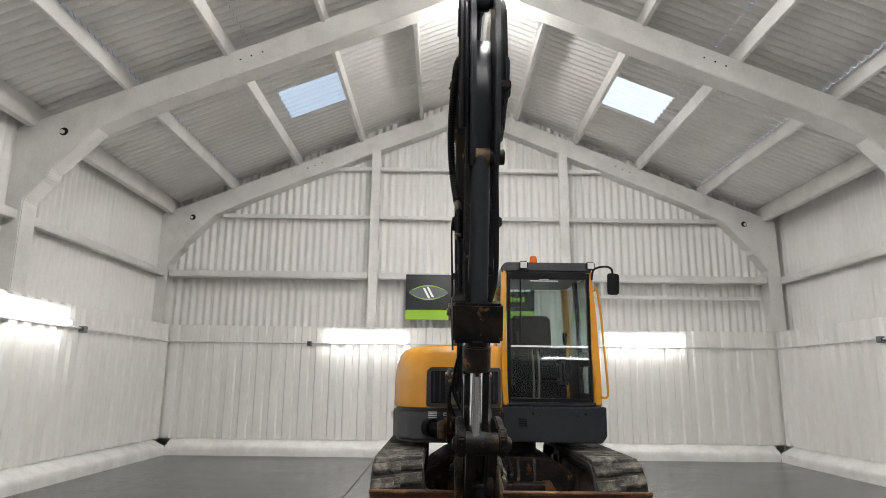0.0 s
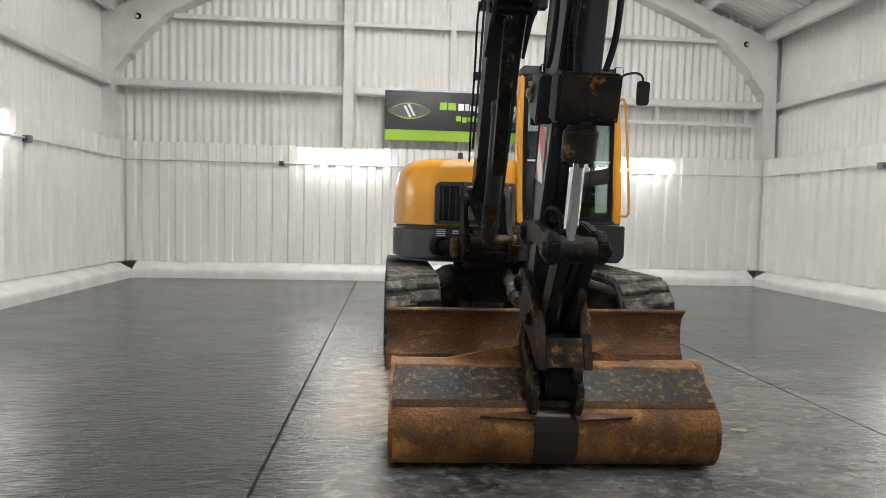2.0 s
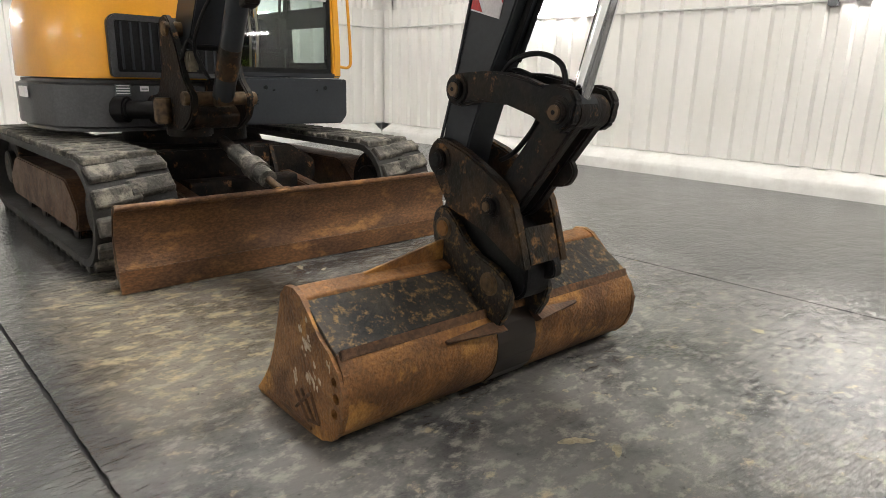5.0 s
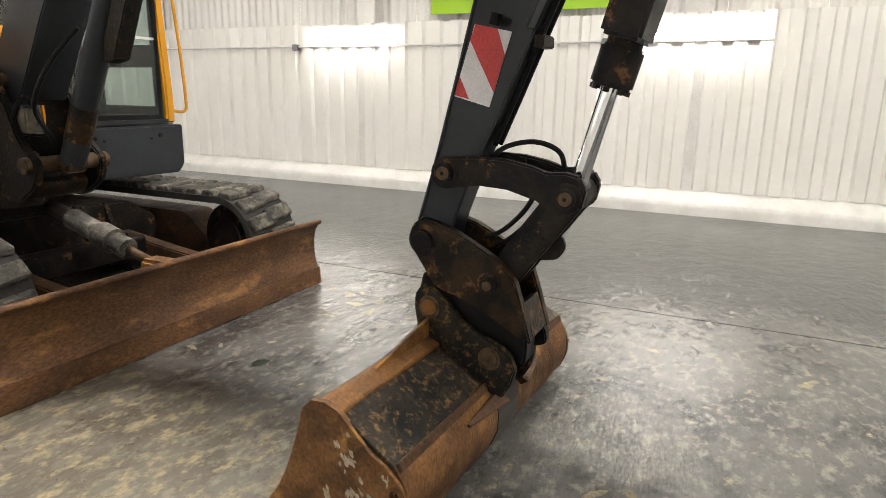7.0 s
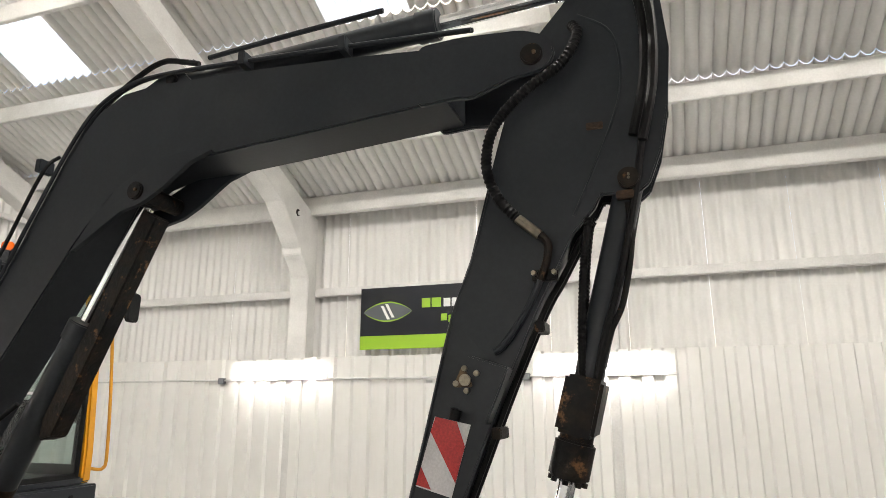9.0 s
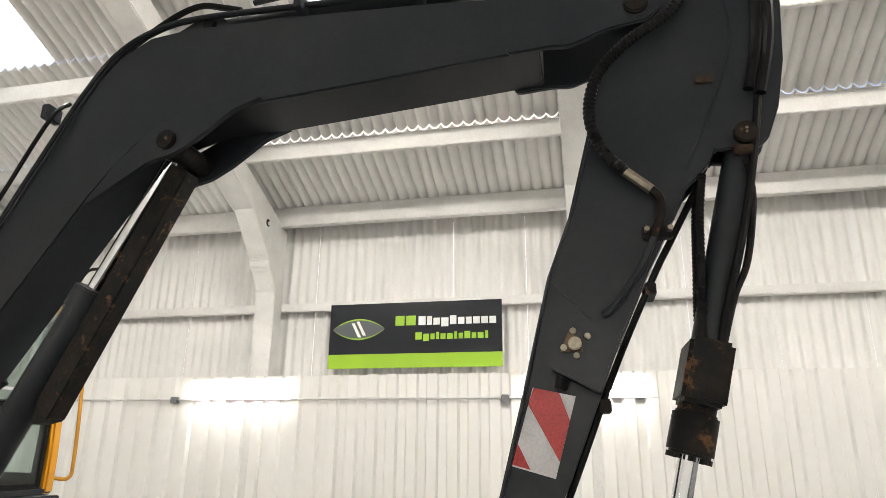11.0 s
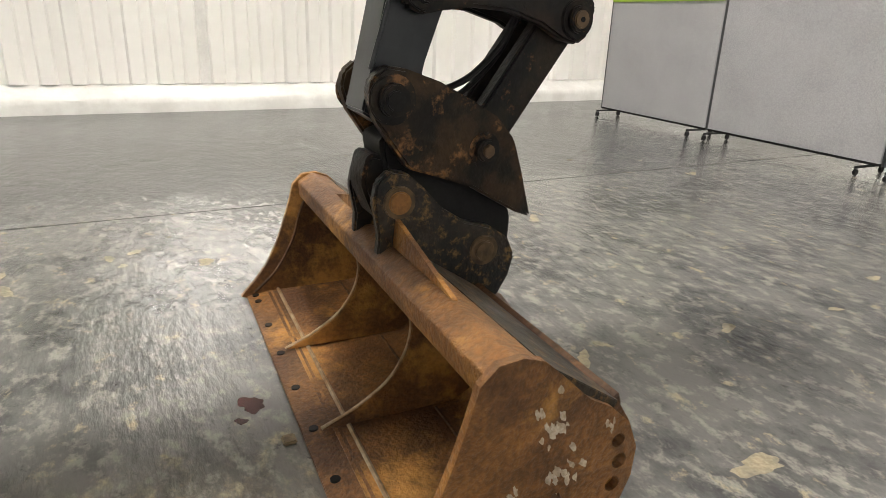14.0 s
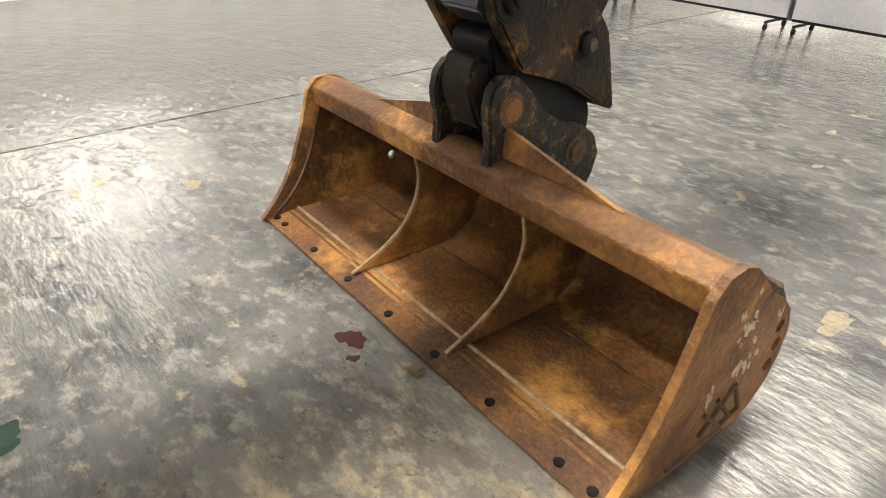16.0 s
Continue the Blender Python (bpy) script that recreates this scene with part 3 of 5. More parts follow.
for place in ((-2.56, YB - 0.07, 1.98), (XR - 0.07, 9.05, 1.98), (XR - 0.07, 4.42, 1.98), (XL + 0.07, 9.0, 1.98)):
    j = tagged(empty("junction_box", place), "small grey square junction box on the conduit", "junction box", "junction boxes")
    part("case", box((-0.045, -0.045, -0.045), (0.045, 0.045, 0.045), 0.008), M_BOX, j)
    part("cover", box((-0.03, -0.05, -0.03), (0.03, 0.05, 0.03), 0.004), M_GREY, j)


def ridge_light(y):
    e = tagged(empty("ridge_light"), "bright square floodlight hung under the ridge", "light", "ridge lights")
    z = SOFFIT - 0.10
    part("housing", box((XC - 0.20, y - 0.15, z), (XC + 0.20, y + 0.15, z + 0.06), 0.01), M_GREY, e)
    part("lens", box((XC - 0.18, y - 0.13, z - 0.062), (XC + 0.18, y + 0.13, z - 0.001), 0.012), M_HIGHBAY, e, "glowing lens")
    for x in (-0.12, 0.12):
        part("hanger", box((XC + x - 0.01, y - 0.01, z + 0.06), (XC + x + 0.01, y + 0.01, z + 0.14)), M_CONDUIT, e)


for y in (7.85, 3.40, -1.10):
    ridge_light(y)


# dark sign boards with a green foot; lettering and emblem stand as plain bars and shapes
def sign_board(place, turn, width, height, tilt=0.0):
    e = tagged(empty("sign_board"), "black company sign with green strip and lens emblem", "sign", "company signs")
    s = width / 2.44
    part("board", box((0, -0.010, 0), (width, 0.0, height), 0.001), M_SIGN, e)
    part("green_strip", box((0.0, -0.014, 0.0), (width, -0.0101, 0.215 * height), 0.0005), M_GREEN, e, "lime green strip")
    cx, cz, a, b = 0.43 * s, 0.60 * height, 0.38 * s, 0.165 * height

    def arc(side, r0, r1):
        n = 14
        out = [(cx - a + 2 * a * i / n, cz + side * b * math.sin(math.pi * i / n) ** 0.8 * r0) for i in range(n + 1)]
        out += [(cx - a + 2 * a * i / n, cz + side * b * math.sin(math.pi * i / n) ** 0.8 * r1) for i in range(n - 1, 0, -1)]
        return out
    part("emblem_field", prism(arc(1, 0.9, -0.9), -0.0125, -0.0101, "y"), M_SIGNGREY, e)
    part("emblem_arc", prism(arc(1, 1.0, 0.86), -0.0150, -0.0101, "y"), M_GREEN, e)
    part("emblem_arc", prism(arc(-1, 1.0, 0.86), -0.0150, -0.0101, "y"), M_GREEN, e)
    for k in (-1, 1):
        x, z = cx + k * 0.035 * s, cz + k * 0.012
        q = [(x - 0.075 * s, z + 0.10 * s), (x - 0.03 * s, z + 0.10 * s), (x + 0.075 * s, z - 0.10 * s), (x + 0.03 * s, z - 0.10 * s)]
        part("emblem_bar", prism(q, -0.0145, -0.0126, "y"), M_WHITE, e)
    z1, z2 = 0.64 * height, 0.42 * height

    def word(x, z, widths, h, mat, rising=(), falling=()):
        for i, w in enumerate(widths):
            tall = 1.28 if i in rising else 1.0
            drop = 0.28 * h * height if i in falling else 0.0
            part("word_bar", box((x, -0.0135, z - drop), (x + w * s, -0.0101, z + tall * h * height), 0.0005), mat, e)
            x += (w + 0.020) * s
    word(0.96 * s, z1, (0.13, 0.14), 0.15, M_GREEN)
    word(1.29 * s, z1, (0.10, 0.07, 0.09, 0.10, 0.09, 0.09, 0.08, 0.09, 0.09, 0.09), 0.105, M_WHITE, (0, 1, 4), (3,))
    word(1.25 * s, z2, (0.09, 0.08, 0.06, 0.04, 0.07, 0.08, 0.04, 0.06, 0.08, 0.06, 0.08, 0.04), 0.085, M_GREEN, (0, 3, 6, 8, 11), (1,))
    e.matrix_basis = Matrix.Translation(place) @ Matrix.Rotation(radians(turn), 4, "Z") @ Matrix.Rotation(radians(tilt), 4, "X")
    return e


sign_board((-0.81, 12.05, 2.46), 0, 2.44, 0.86)
sign_board((6.366, 6.92, 2.41), -90, 2.44, 0.90)


# display screens on castors
def display_screen(x0, x1):
    def line(x):
        return -0.800 - 0.0347 * x
    e = tagged(empty("display_screen"), "pale grey felt display screen on castor feet", "display screen", "display screens")
    w = math.hypot(x1 - x0, line(x1) - line(x0))
    part("panel", box((0.012, -0.02, 0.095), (w - 0.02, 0.02, 1.80), 0.004), M_PANEL, e)
    for x in (0.0, w - 0.012):
        part("frame_post", box((x, -0.024, 0.08), (x + 0.012, 0.024, 1.82), 0.003), M_GREY, e)
    for z in (0.078, 1.80):
        part("frame_rail", box((0.018, -0.022, z), (w - 0.018, 0.022, z + 0.02), 0.003), M_GREY if z > 1 else M_BLACK, e)
    for x in (0.10, w - 0.12):
        foot = part("foot", box((x, -0.17, 0.058), (x + 0.025, 0.17, 0.076), 0.005), M_BLACK, e)
        for y in (-0.155, 0.155):
            part("castor", rod((x + 0.002, y, 0.027), (x + 0.024, y, 0.027), 0.027, seg=14, bevel=0.005), M_BLACK, foot)
            part("castor_fork", box((x + 0.002, y - 0.010, 0.04), (x + 0.023, y + 0.010, 0.064)), M_GREY, foot)
    e.matrix_basis = Matrix.Translation((x0, line(x0), 0)) @ Matrix.Rotation(math.atan2(line(x1) - line(x0), x1 - x0), 4, "Z")
    return e


for x0, x1 in ((4.64, 3.00), (3.00, 1.27), (1.26, -0.46), (-0.47, -2.20)):
    display_screen(x0, x1)
sign_board((4.617, -0.933, 1.27), 178.01, 1.60, 0.57)


# ---- the excavator ----
EX = tagged(empty("excavator", (0.45, 7.3, 0)), "parked yellow and charcoal tracked excavator with boom raised", "excavator")
EX_INV = Matrix.Translation((-0.45, -7.3, 0))


SWING, ASKEW = 0.0, 0.0


def ex(name, bm, material, label="", parent=None, smooth=True):
    """A part of the machine, built in world metres; the boom is swung slightly aside and the bucket hangs askew."""
    if SWING:
        for v in bm.verts:
            v.co.x += SWING * (v.co.y - 6.2)
    if ASKEW:
        bm.transform(Matrix.Translation((0.08, 3.68, 0)) @ Matrix.Rotation(radians(ASKEW), 4, "Z") @ Matrix.Translation((-0.08, -3.68, 0)))
    ob = finish(name, bm, material, None, label, smooth)
    ob.parent = parent or EX
    if parent in (None, EX):
        ob.matrix_parent_inverse = EX_INV
    return ob


def pin(parent, y, z, x0, x1, r, head, mat=None, name="pin", cap=0.0):
    bm = bmesh.new()
    add_rod(bm, (x0, y, z), (x1, y, z), r, seg=20)
    p = ex(name, bevelled(bm, 0.004, 2, 60), mat or M_PIN, "", parent)
    return p


# undercarriage -------------------------------------------------------------
def stadium(y0, y1, r_out, zc, n=12):
    pts = []
    for k in range(n + 1):
        a = math.pi / 2 + math.pi * k / n
        pts.append((y0 + r_out * math.cos(a), zc + r_out * math.sin(a)))
    for k in range(n + 1):
        a = -math.pi / 2 + math.pi * k / n
        pts.append((y1 + r_out * math.cos(a), zc + r_out * math.sin(a)))
    return pts


def track(x0, x1, side):
    zc, r, ya, yb = 0.335, 0.300, 5.96, 8.25
    outer, inner = stadium(ya, yb, r, zc), stadium(ya, yb, r - 0.045, zc)
    bm = bmesh.new()
    n = len(outer)
    rings = [[bm.verts.new((x, *p)) for p in prof] for prof, x in ((outer, x0), (outer, x1), (inner, x1), (inner, x0))]
    for a in range(4):
        A, B = rings[a], rings[(a + 1) % 4]
        for i in range(n):
            bm.faces.new((A[i], A[(i + 1) % n], B[(i + 1) % n], B[i]))
    t = ex("track", bm, M_RUBBER_DK, "rubber crawler track with block tread")
    # tread blocks, alternating left and right halves
    L = 2 * (yb - ya) + 2 * math.pi * r
    count = 44
    half = (x1 - x0) / 2
    lug = bmesh.new()
    add_prism(lug, [(-0.058, -0.004), (0.058, -0.004), (0.046, 0.036), (-0.046, 0.036)], 0.012, half + 0.03, "x")
    bmesh.ops.recalc_face_normals(lug, faces=lug.faces)
    bevelled(lug, 0.008, 1, 40)
    mesh = mesh_of("tread_block", lug, M_RUBBER)
    for k in range(count):
        for h in (0, 1):
            s = ((k + 0.5 * h) / count) * L
            if s < yb - ya:
                y, z, a = yb - s, zc + r, 0.0
            elif s < yb - ya + math.pi * r:
                q = (s - (yb - ya)) / r
                y, z, a = ya - r * math.sin(q), zc + r * math.cos(q), q
            elif s < 2 * (yb - ya) + math.pi * r:
                y, z, a = ya + (s - (yb - ya) - math.pi * r), zc - r, math.pi
            else:
                q = (s - 2 * (yb - ya) - math.pi * r) / r
                y, z, a = yb + r * math.sin(q), zc - r * math.cos(q), math.pi + q
            ob = new("tread_block", mesh)
            ob.parent = t
            turn = Matrix.Rotation(a, 4, "X")
            flip = Matrix.Rotation(math.pi, 4, "Z") if h else Matrix()
            ob.matrix_local = Matrix.Translation(((x0 + x1) / 2 + (-half if not h else half), y, z)) @ turn @ flip @ Matrix.Rotation(radians(7), 4, "Z")
    xo = x0 + 0.05 if side < 0 else x0 + 0.12
    ex("track_frame", prism(rounded([(6.25, 0.16), (8.0, 0.16), (8.05, 0.30), (7.8, 0.47), (6.4, 0.47), (6.2, 0.30)], 0.06), xo, xo + 0.28, "x", 0.01), M_RUST_DK, "rust-brown track frame")
    for y, rr, nm in ((ya, 0.24, "idler"), (yb, 0.24, "sprocket")):
        b = bmesh.new()
        add_rod(b, (x0 + 0.12, y, zc), (x1 - 0.12, y, zc), rr, seg=28)
        add_rod(b, (x0 + 0.07, y, zc), (x1 - 0.07, y, zc), rr * 0.55, seg=20)
        ex(nm, bevelled(b, 0.01, 1, 60), M_WORN)
    for k in range(4):
        y = 6.5 + 0.42 * k
        ex("roller", rod((x0 + 0.10, y, 0.13), (x1 - 0.10, y, 0.13), 0.075, seg=16, bevel=0.01), M_WORN)


track(-0.72, -0.27, -1)
track(1.19, 1.64, 1)
ex("car_body", prism(rounded([(-0.27, 0.30), (0.02, 0.24), (0.90, 0.24), (1.19, 0.30), (1.19, 0.46), (0.95, 0.60), (-0.05, 0.60), (-0.27, 0.46)], 0.05), 6.55, 7.95, "y", 0.015), M_WORN, "black undercarriage centre frame")
ex("slew_ring", rod((0.45, 7.3, 0.58), (0.45, 7.3, 0.735), 0.47, seg=36, bevel=0.01), M_WORN)
for x in (-0.05, 0.86):
    ex("blade_arm", prism(rounded([(5.46, 0.10), (5.46, 0.26), (6.1, 0.33), (6.75, 0.42), (6.75, 0.28), (6.1, 0.18)], 0.03), x, x + 0.10, "x", 0.01), M_RUST_DK, "rusty dozer blade arm")
ex("blade_crossbar", prism(rounded([(6.28, 0.26), (6.46, 0.26), (6.46, 0.40), (6.28, 0.40)], 0.03), 0.05, 0.86), M_WORN)

# dozer blade: curved mouldboard, rolled top edge, cutting edge, end ribs
front = [(5.375, 0.462), (5.395, 0.440), (5.425, 0.39), (5.440, 0.32), (5.440, 0.24), (5.428, 0.17), (5.405, 0.115)]
back = [(y + 0.020, z + 0.002) for y, z in front]
BLX = (-0.695, 1.58)
blade = ex("dozer_blade", prism(front + back[::-1], *BLX), M_BLADE, "rust-brown worn steel dozer blade")
ex("cutting_edge", prism([(5.388, 0.006), (5.410, 0.006), (5.425, 0.125), (5.398, 0.125)], BLX[0] - 0.004, BLX[1] + 0.004, "x", 0.003), M_BLADE, "", blade)
ex("top_roll", rod((BLX[0] - 0.003, 5.390, 0.455), (BLX[1] + 0.003, 5.390, 0.455), 0.018, seg=12), M_BLADE, "", blade)
for x in (BLX[0], BLX[1] - 0.018):
    ex("end_rib", prism([(5.40, 0.45), (5.43, 0.45), (5.475, 0.30), (5.475, 0.10), (5.40, 0.01), (5.415, 0.12), (5.445, 0.22), (5.445, 0.32)], x, x + 0.018, "x", 0.003), M_BLADE, "", blade)
for x in (-0.1, 0.39, 0.88):
    ex("back_rib", prism([(5.445, 0.40), (5.50, 0.34), (5.52, 0.10), (5.44, 0.10), (5.465, 0.25)], x, x + 0.02, "x"), M_RUST_DK, "", blade)
# blade cylinder
bc = ex("blade_cylinder", rod((0.40, 6.34, 0.585), (0.40, 5.86, 0.445), 0.062, seg=20, bevel=0.008), M_RUBBER, "grey blade cylinder with rusty clevis")
ex("gland", rod((0.40, 6.10, 0.515), (0.40, 5.97, 0.477), 0.078, seg=20, bevel=0.01), M_RUBBER, "", bc)
ex("rod", rod((0.40, 5.88, 0.45), (0.40, 5.60, 0.37), 0.026), M_PIN, "", bc)
ex("clevis", box((0.34, 5.52, 0.30), (0.47, 5.72, 0.42), 0.02), M_RUST, "rust-orange clevis", bc)
ex("head", rod((0.40, 6.30, 0.575), (0.40, 6.52, 0.64), 0.045), M_WORN, "", bc)
for k, x in enumerate((0.47, 0.53)):
    ex("blade_hose", tube([(x, 6.5, 0.62), (x + 0.02, 6.25, 0.50), (x - 0.03, 6.0, 0.50)], 0.012), M_BLACK)
for x in (0.62, 0.78):
    ex("frame_web", prism([(6.45, 0.35), (6.62, 0.35), (6.62, 0.60), (6.55, 0.60)], x, x + 0.03), M_WORN)

# upper body ----------------------------------------------------------------
plan = [(0.50, 6.64), (-0.27, 6.64), (-0.45, 6.72), (-0.57, 6.88), (-0.64, 7.15), (-0.655, 7.45), (-0.60, 7.80), (-0.42, 8.15), (-0.10, 8.38), (0.45, 8.48), (1.00, 8.38), (1.32, 8.15), (1.45, 7.9), (1.45, 7.4), (0.50, 7.4)]
ex("counterweight_skirt", prism(rounded(plan, 0.05), 0.72, 1.055, "z", 0.035, 3, 60), M_GREY, "dark grey lower body and counterweight")
hood_plan = [(x + 0.006 * (1 if x < 0 else 0), y + 0.004) for x, y in plan]
bm = bmesh.new()
levels = ((1.065, 1.0), (1.30, 0.998), (1.50, 0.985), (1.60, 0.955), (1.66, 0.905), (1.69, 0.84))
rp = rounded([(0.50, 6.645), (-0.29, 6.645), (-0.45, 6.725), (-0.565, 6.88), (-0.635, 7.15), (-0.65, 7.45), (-0.595, 7.80), (-0.42, 8.14), (-0.10, 8.37), (0.50, 8.46)], 0.06)
rings = []
for z, k in levels:
    rings.append([bm.verts.new((0.50 + (x - 0.50) * k, 7.5 + (y - 7.5) * (0.55 + 0.45 * k), z)) for x, y in rp])
for a, b in zip(rings, rings[1:]):
    for i in range(len(rp)):
        bm.faces.new((a[i], a[(i + 1) % len(rp)], b[(i + 1) % len(rp)], b[i]))
bm.faces.new(rings[0])
bm.faces.new(rings[-1])
hood = ex("engine_hood", bm, M_YELLOW, "glossy yellow rounded engine hood")
grille = ex("grille", prism(rounded([(-0.275, 1.075), (0.48, 1.075), (0.48, 1.47), (-0.235, 1.47), (-0.275, 1.43)], 0.03), 6.615, 6.70, "y", 0.008), M_GREY, "black slatted air grille")
ex("grille_recess", box((-0.23, 6.607, 1.11), (0.45, 6.640, 1.43), 0.006), M_BLACK, "", grille)
for k in range(11):
    x = -0.205 + k * 0.061
    ex("slat", box((x, 6.596, 1.125), (x + 0.014, 6.6068, 1.422)), M_PAINT, "", grille)
ex("exhaust", rod((0.02, 7.25, 1.66), (0.02, 7.25, 1.80), 0.028, seg=14), M_GREY)
ex("hood_knob", rod((0.20, 6.95, 1.66), (0.20, 6.95, 1.74), 0.012, seg=10), M_GREY)
for x0, x1, z0, z1 in ((-0.26, -0.16, 0.955, 1.03), (-0.10, -0.045, 0.985, 1.02)):
    d = ex("decal", box((x0, 6.632, z0), (x1, 6.638, z1)), M_SIGNGREY if x0 < -0.2 else M_REFL, "small printed plate")
    for k in range(4 if x0 < -0.2 else 1):
        ex("text_bar", box((x0 + 0.008, 6.6295, z0 + 0.012 + k * 0.017), (x1 - 0.008, 6.6318, z0 + 0.019 + k * 0.017)), M_WHITE if x0 < -0.2 else M_GREY, "", d)
ex("side_badge", box((-0.668, 7.16, 0.93), (-0.650, 7.34, 1.0), 0.002), M_REFL)
# black deck below the cab
ex("cab_deck", prism(rounded([(0.49, 0.745), (1.49, 0.735), (1.545, 0.80), (1.545, 1.09), (0.49, 1.09)], 0.02), 6.60, 8.0, "y", 0.012), M_PAINT, "charcoal panel below the cab")
for k in range(4):
    ex("louvre", box((0.66, 6.592, 0.895 + 0.022 * k), (0.735, 6.5985, 0.905 + 0.022 * k)), M_BLACK)
for x, z, r in ((0.80, 1.02, 0.016), (1.33, 1.02, 0.016), (0.87, 1.0, 0.008), (1.25, 1.0, 0.008)):
    ex("plug", rod((x, 6.592, z), (x, 6.602, z), r, seg=12), M_BLACK)

# cab -----------------------------------------------------------------------
cab = ex("cab", bevelled(add_box(bmesh.new(), (0.52, 6.64, 1.095), (1.51, 8.02, 1.14)), 0.01), M_PAINT, "yellow framed cab with large windows")


def cab_post(path, w, d, mat, name="pillar", label=""):
    """A leaning pillar of rectangular section through points."""
    bm, rows = bmesh.new(), []
    for x, y, z in path:
        rows.append([bm.verts.new(v) for v in ((x - w / 2, y - d / 2, z), (x + w / 2, y - d / 2, z), (x + w / 2, y + d / 2, z), (x - w / 2, y + d / 2, z))])
    for a, b in zip(rows, rows[1:]):
        for k in range(4):
            bm.faces.new((a[k], a[(k + 1) % 4], b[(k + 1) % 4], b[k]))
    bm.faces.new(rows[0])
    bm.faces.new(rows[-1])
    bmesh.ops.recalc_face_normals(bm, faces=bm.faces)
    return ex(name, bevelled(bm, 0.014, 2, 40), mat, label, cab)


cab_post([(1.475, 6.675, 1.10), (1.475, 6.675, 1.30), (1.455, 6.70, 2.0), (1.425, 6.75, 2.50)], 0.075, 0.09, M_YELLOW, label="yellow front pillar")
cab_post([(0.535, 6.675, 1.10), (0.525, 6.675, 1.30), (0.515, 6.70, 2.0), (0.535, 6.75, 2.54)], 0.055, 0.10, M_YELLOW, label="yellow front pillar")
cab_post([(1.44, 7.98, 1.10), (1.43, 7.98, 2.0), (1.40, 7.93, 2.50)], 0.08, 0.10, M_YELLOW)
cab_post([(0.56, 7.98, 1.10), (0.56, 7.98, 2.0), (0.57, 7.93, 2.50)], 0.08, 0.10, M_YELLOW)
cab_post([(1.47, 7.38, 1.10), (1.45, 7.38, 2.0), (1.42, 7.38, 2.50)], 0.05, 0.08, M_BLACK)
ex("cab_roof", prism(rounded([(0.50, 2.475), (1.46, 2.475), (1.465, 2.53), (1.42, 2.585), (0.54, 2.585), (0.495, 2.53)], 0.04), 6.68, 8.03, "y", 0.03, 3), M_GREY, "dark grey cab roof", cab)
for nm, lo, hi in (("window_bar", (0.555, 6.655, 1.685), (1.42, 6.675, 1.703)), ("window_frame", (0.555, 6.650, 1.125), (0.59, 6.70, 2.46)), ("window_frame", (1.395, 6.650, 1.125), (1.425, 6.71, 2.46)),
                   ("window_frame", (0.59, 6.650, 2.40), (1.395, 6.72, 2.47)), ("window_frame", (0.59, 6.650, 1.125), (1.395, 6.70, 1.165)),
                   ("rear_sill", (0.60, 7.95, 1.14), (1.40, 8.0, 1.62)), ("side_sill", (0.525, 6.75, 1.14), (0.545, 7.9, 1.42))):
    ex(nm, box(lo, hi, 0.004), M_CHROME if nm == "window_bar" else M_BLACK, "", cab)
for nm, lo, hi in (("windscreen", (0.585, 6.664, 1.70), (1.40, 6.669, 2.42)), ("lower_windscreen", (0.585, 6.660, 1.15), (1.40, 6.665, 1.69)),
                   ("side_window", (1.44, 6.74, 1.15), (1.445, 7.93, 2.46)), ("side_window", (0.540, 6.74, 1.42), (0.545, 7.93, 2.47)), ("rear_window", (0.60, 7.96, 1.62), (1.40, 7.965, 2.46))):
    g = ex(nm, box(lo, hi), M_GLASS, "clear tinted glass", cab, False)
    g.visible_shadow = False
for nm, lo, hi in (("door_panel", (1.437, 7.42, 1.14), (1.451, 7.93, 1.66)), ("door_rail", (1.437, 6.74, 1.50), (1.451, 7.36, 1.66)), ("door_rail", (1.437, 6.74, 1.14), (1.451, 7.36, 1.22)),
                   ("rear_bulkhead", (0.60, 7.90, 1.14), (1.40, 7.945, 1.74))):
    ex(nm, box(lo, hi, 0.003), M_BLACK, "", cab)
ex("window_lettering", box((0.80, 6.6605, 2.375), (1.10, 6.6635, 2.385)), M_WHITE, "small white lettering strip", cab)
ex("window_lettering", box((0.90, 6.6605, 2.392), (1.00, 6.6635, 2.40)), M_WHITE, "", cab)
ex("wiper", tube([(0.70, 6.650, 2.40), (0.695, 6.645, 2.0), (0.69, 6.648, 1.74)], 0.008), M_BLACK, "", cab)
seat = ex("seat", prism(rounded([(7.25, 1.35), (7.75, 1.35), (7.85, 1.55), (7.92, 2.10), (7.80, 2.14), (7.70, 1.62), (7.25, 1.56)], 0.05), 0.72, 1.20, "x", 0.05, 3), M_BLACK, "black fabric operator seat", cab)
for x in (0.66, 1.20):
    con = ex("console", box((x, 7.10, 1.30), (x + 0.10, 7.60, 1.60), 0.03), M_BLACK, "", cab)
    ex("joystick", rod((x + 0.05, 7.15, 1.58), (x + 0.045, 7.12, 1.76), 0.012), M_BLACK, "", con)
    ex("grip", rod((x + 0.045, 7.12, 1.75), (x + 0.035, 7.09, 1.87), 0.026, 0.032, bevel=0.008), M_BLACK, "", con)
for x in (0.86, 0.92):
    ex("travel_lever", tube([(x, 6.95, 1.14), (x, 6.92, 1.45), (x - 0.01, 6.95, 1.66)], 0.010), M_BRASS, "", cab)
ex("floor_mat", box((0.60, 6.75, 1.141), (1.40, 7.6, 1.155), 0.005), M_BLACK, "", cab)
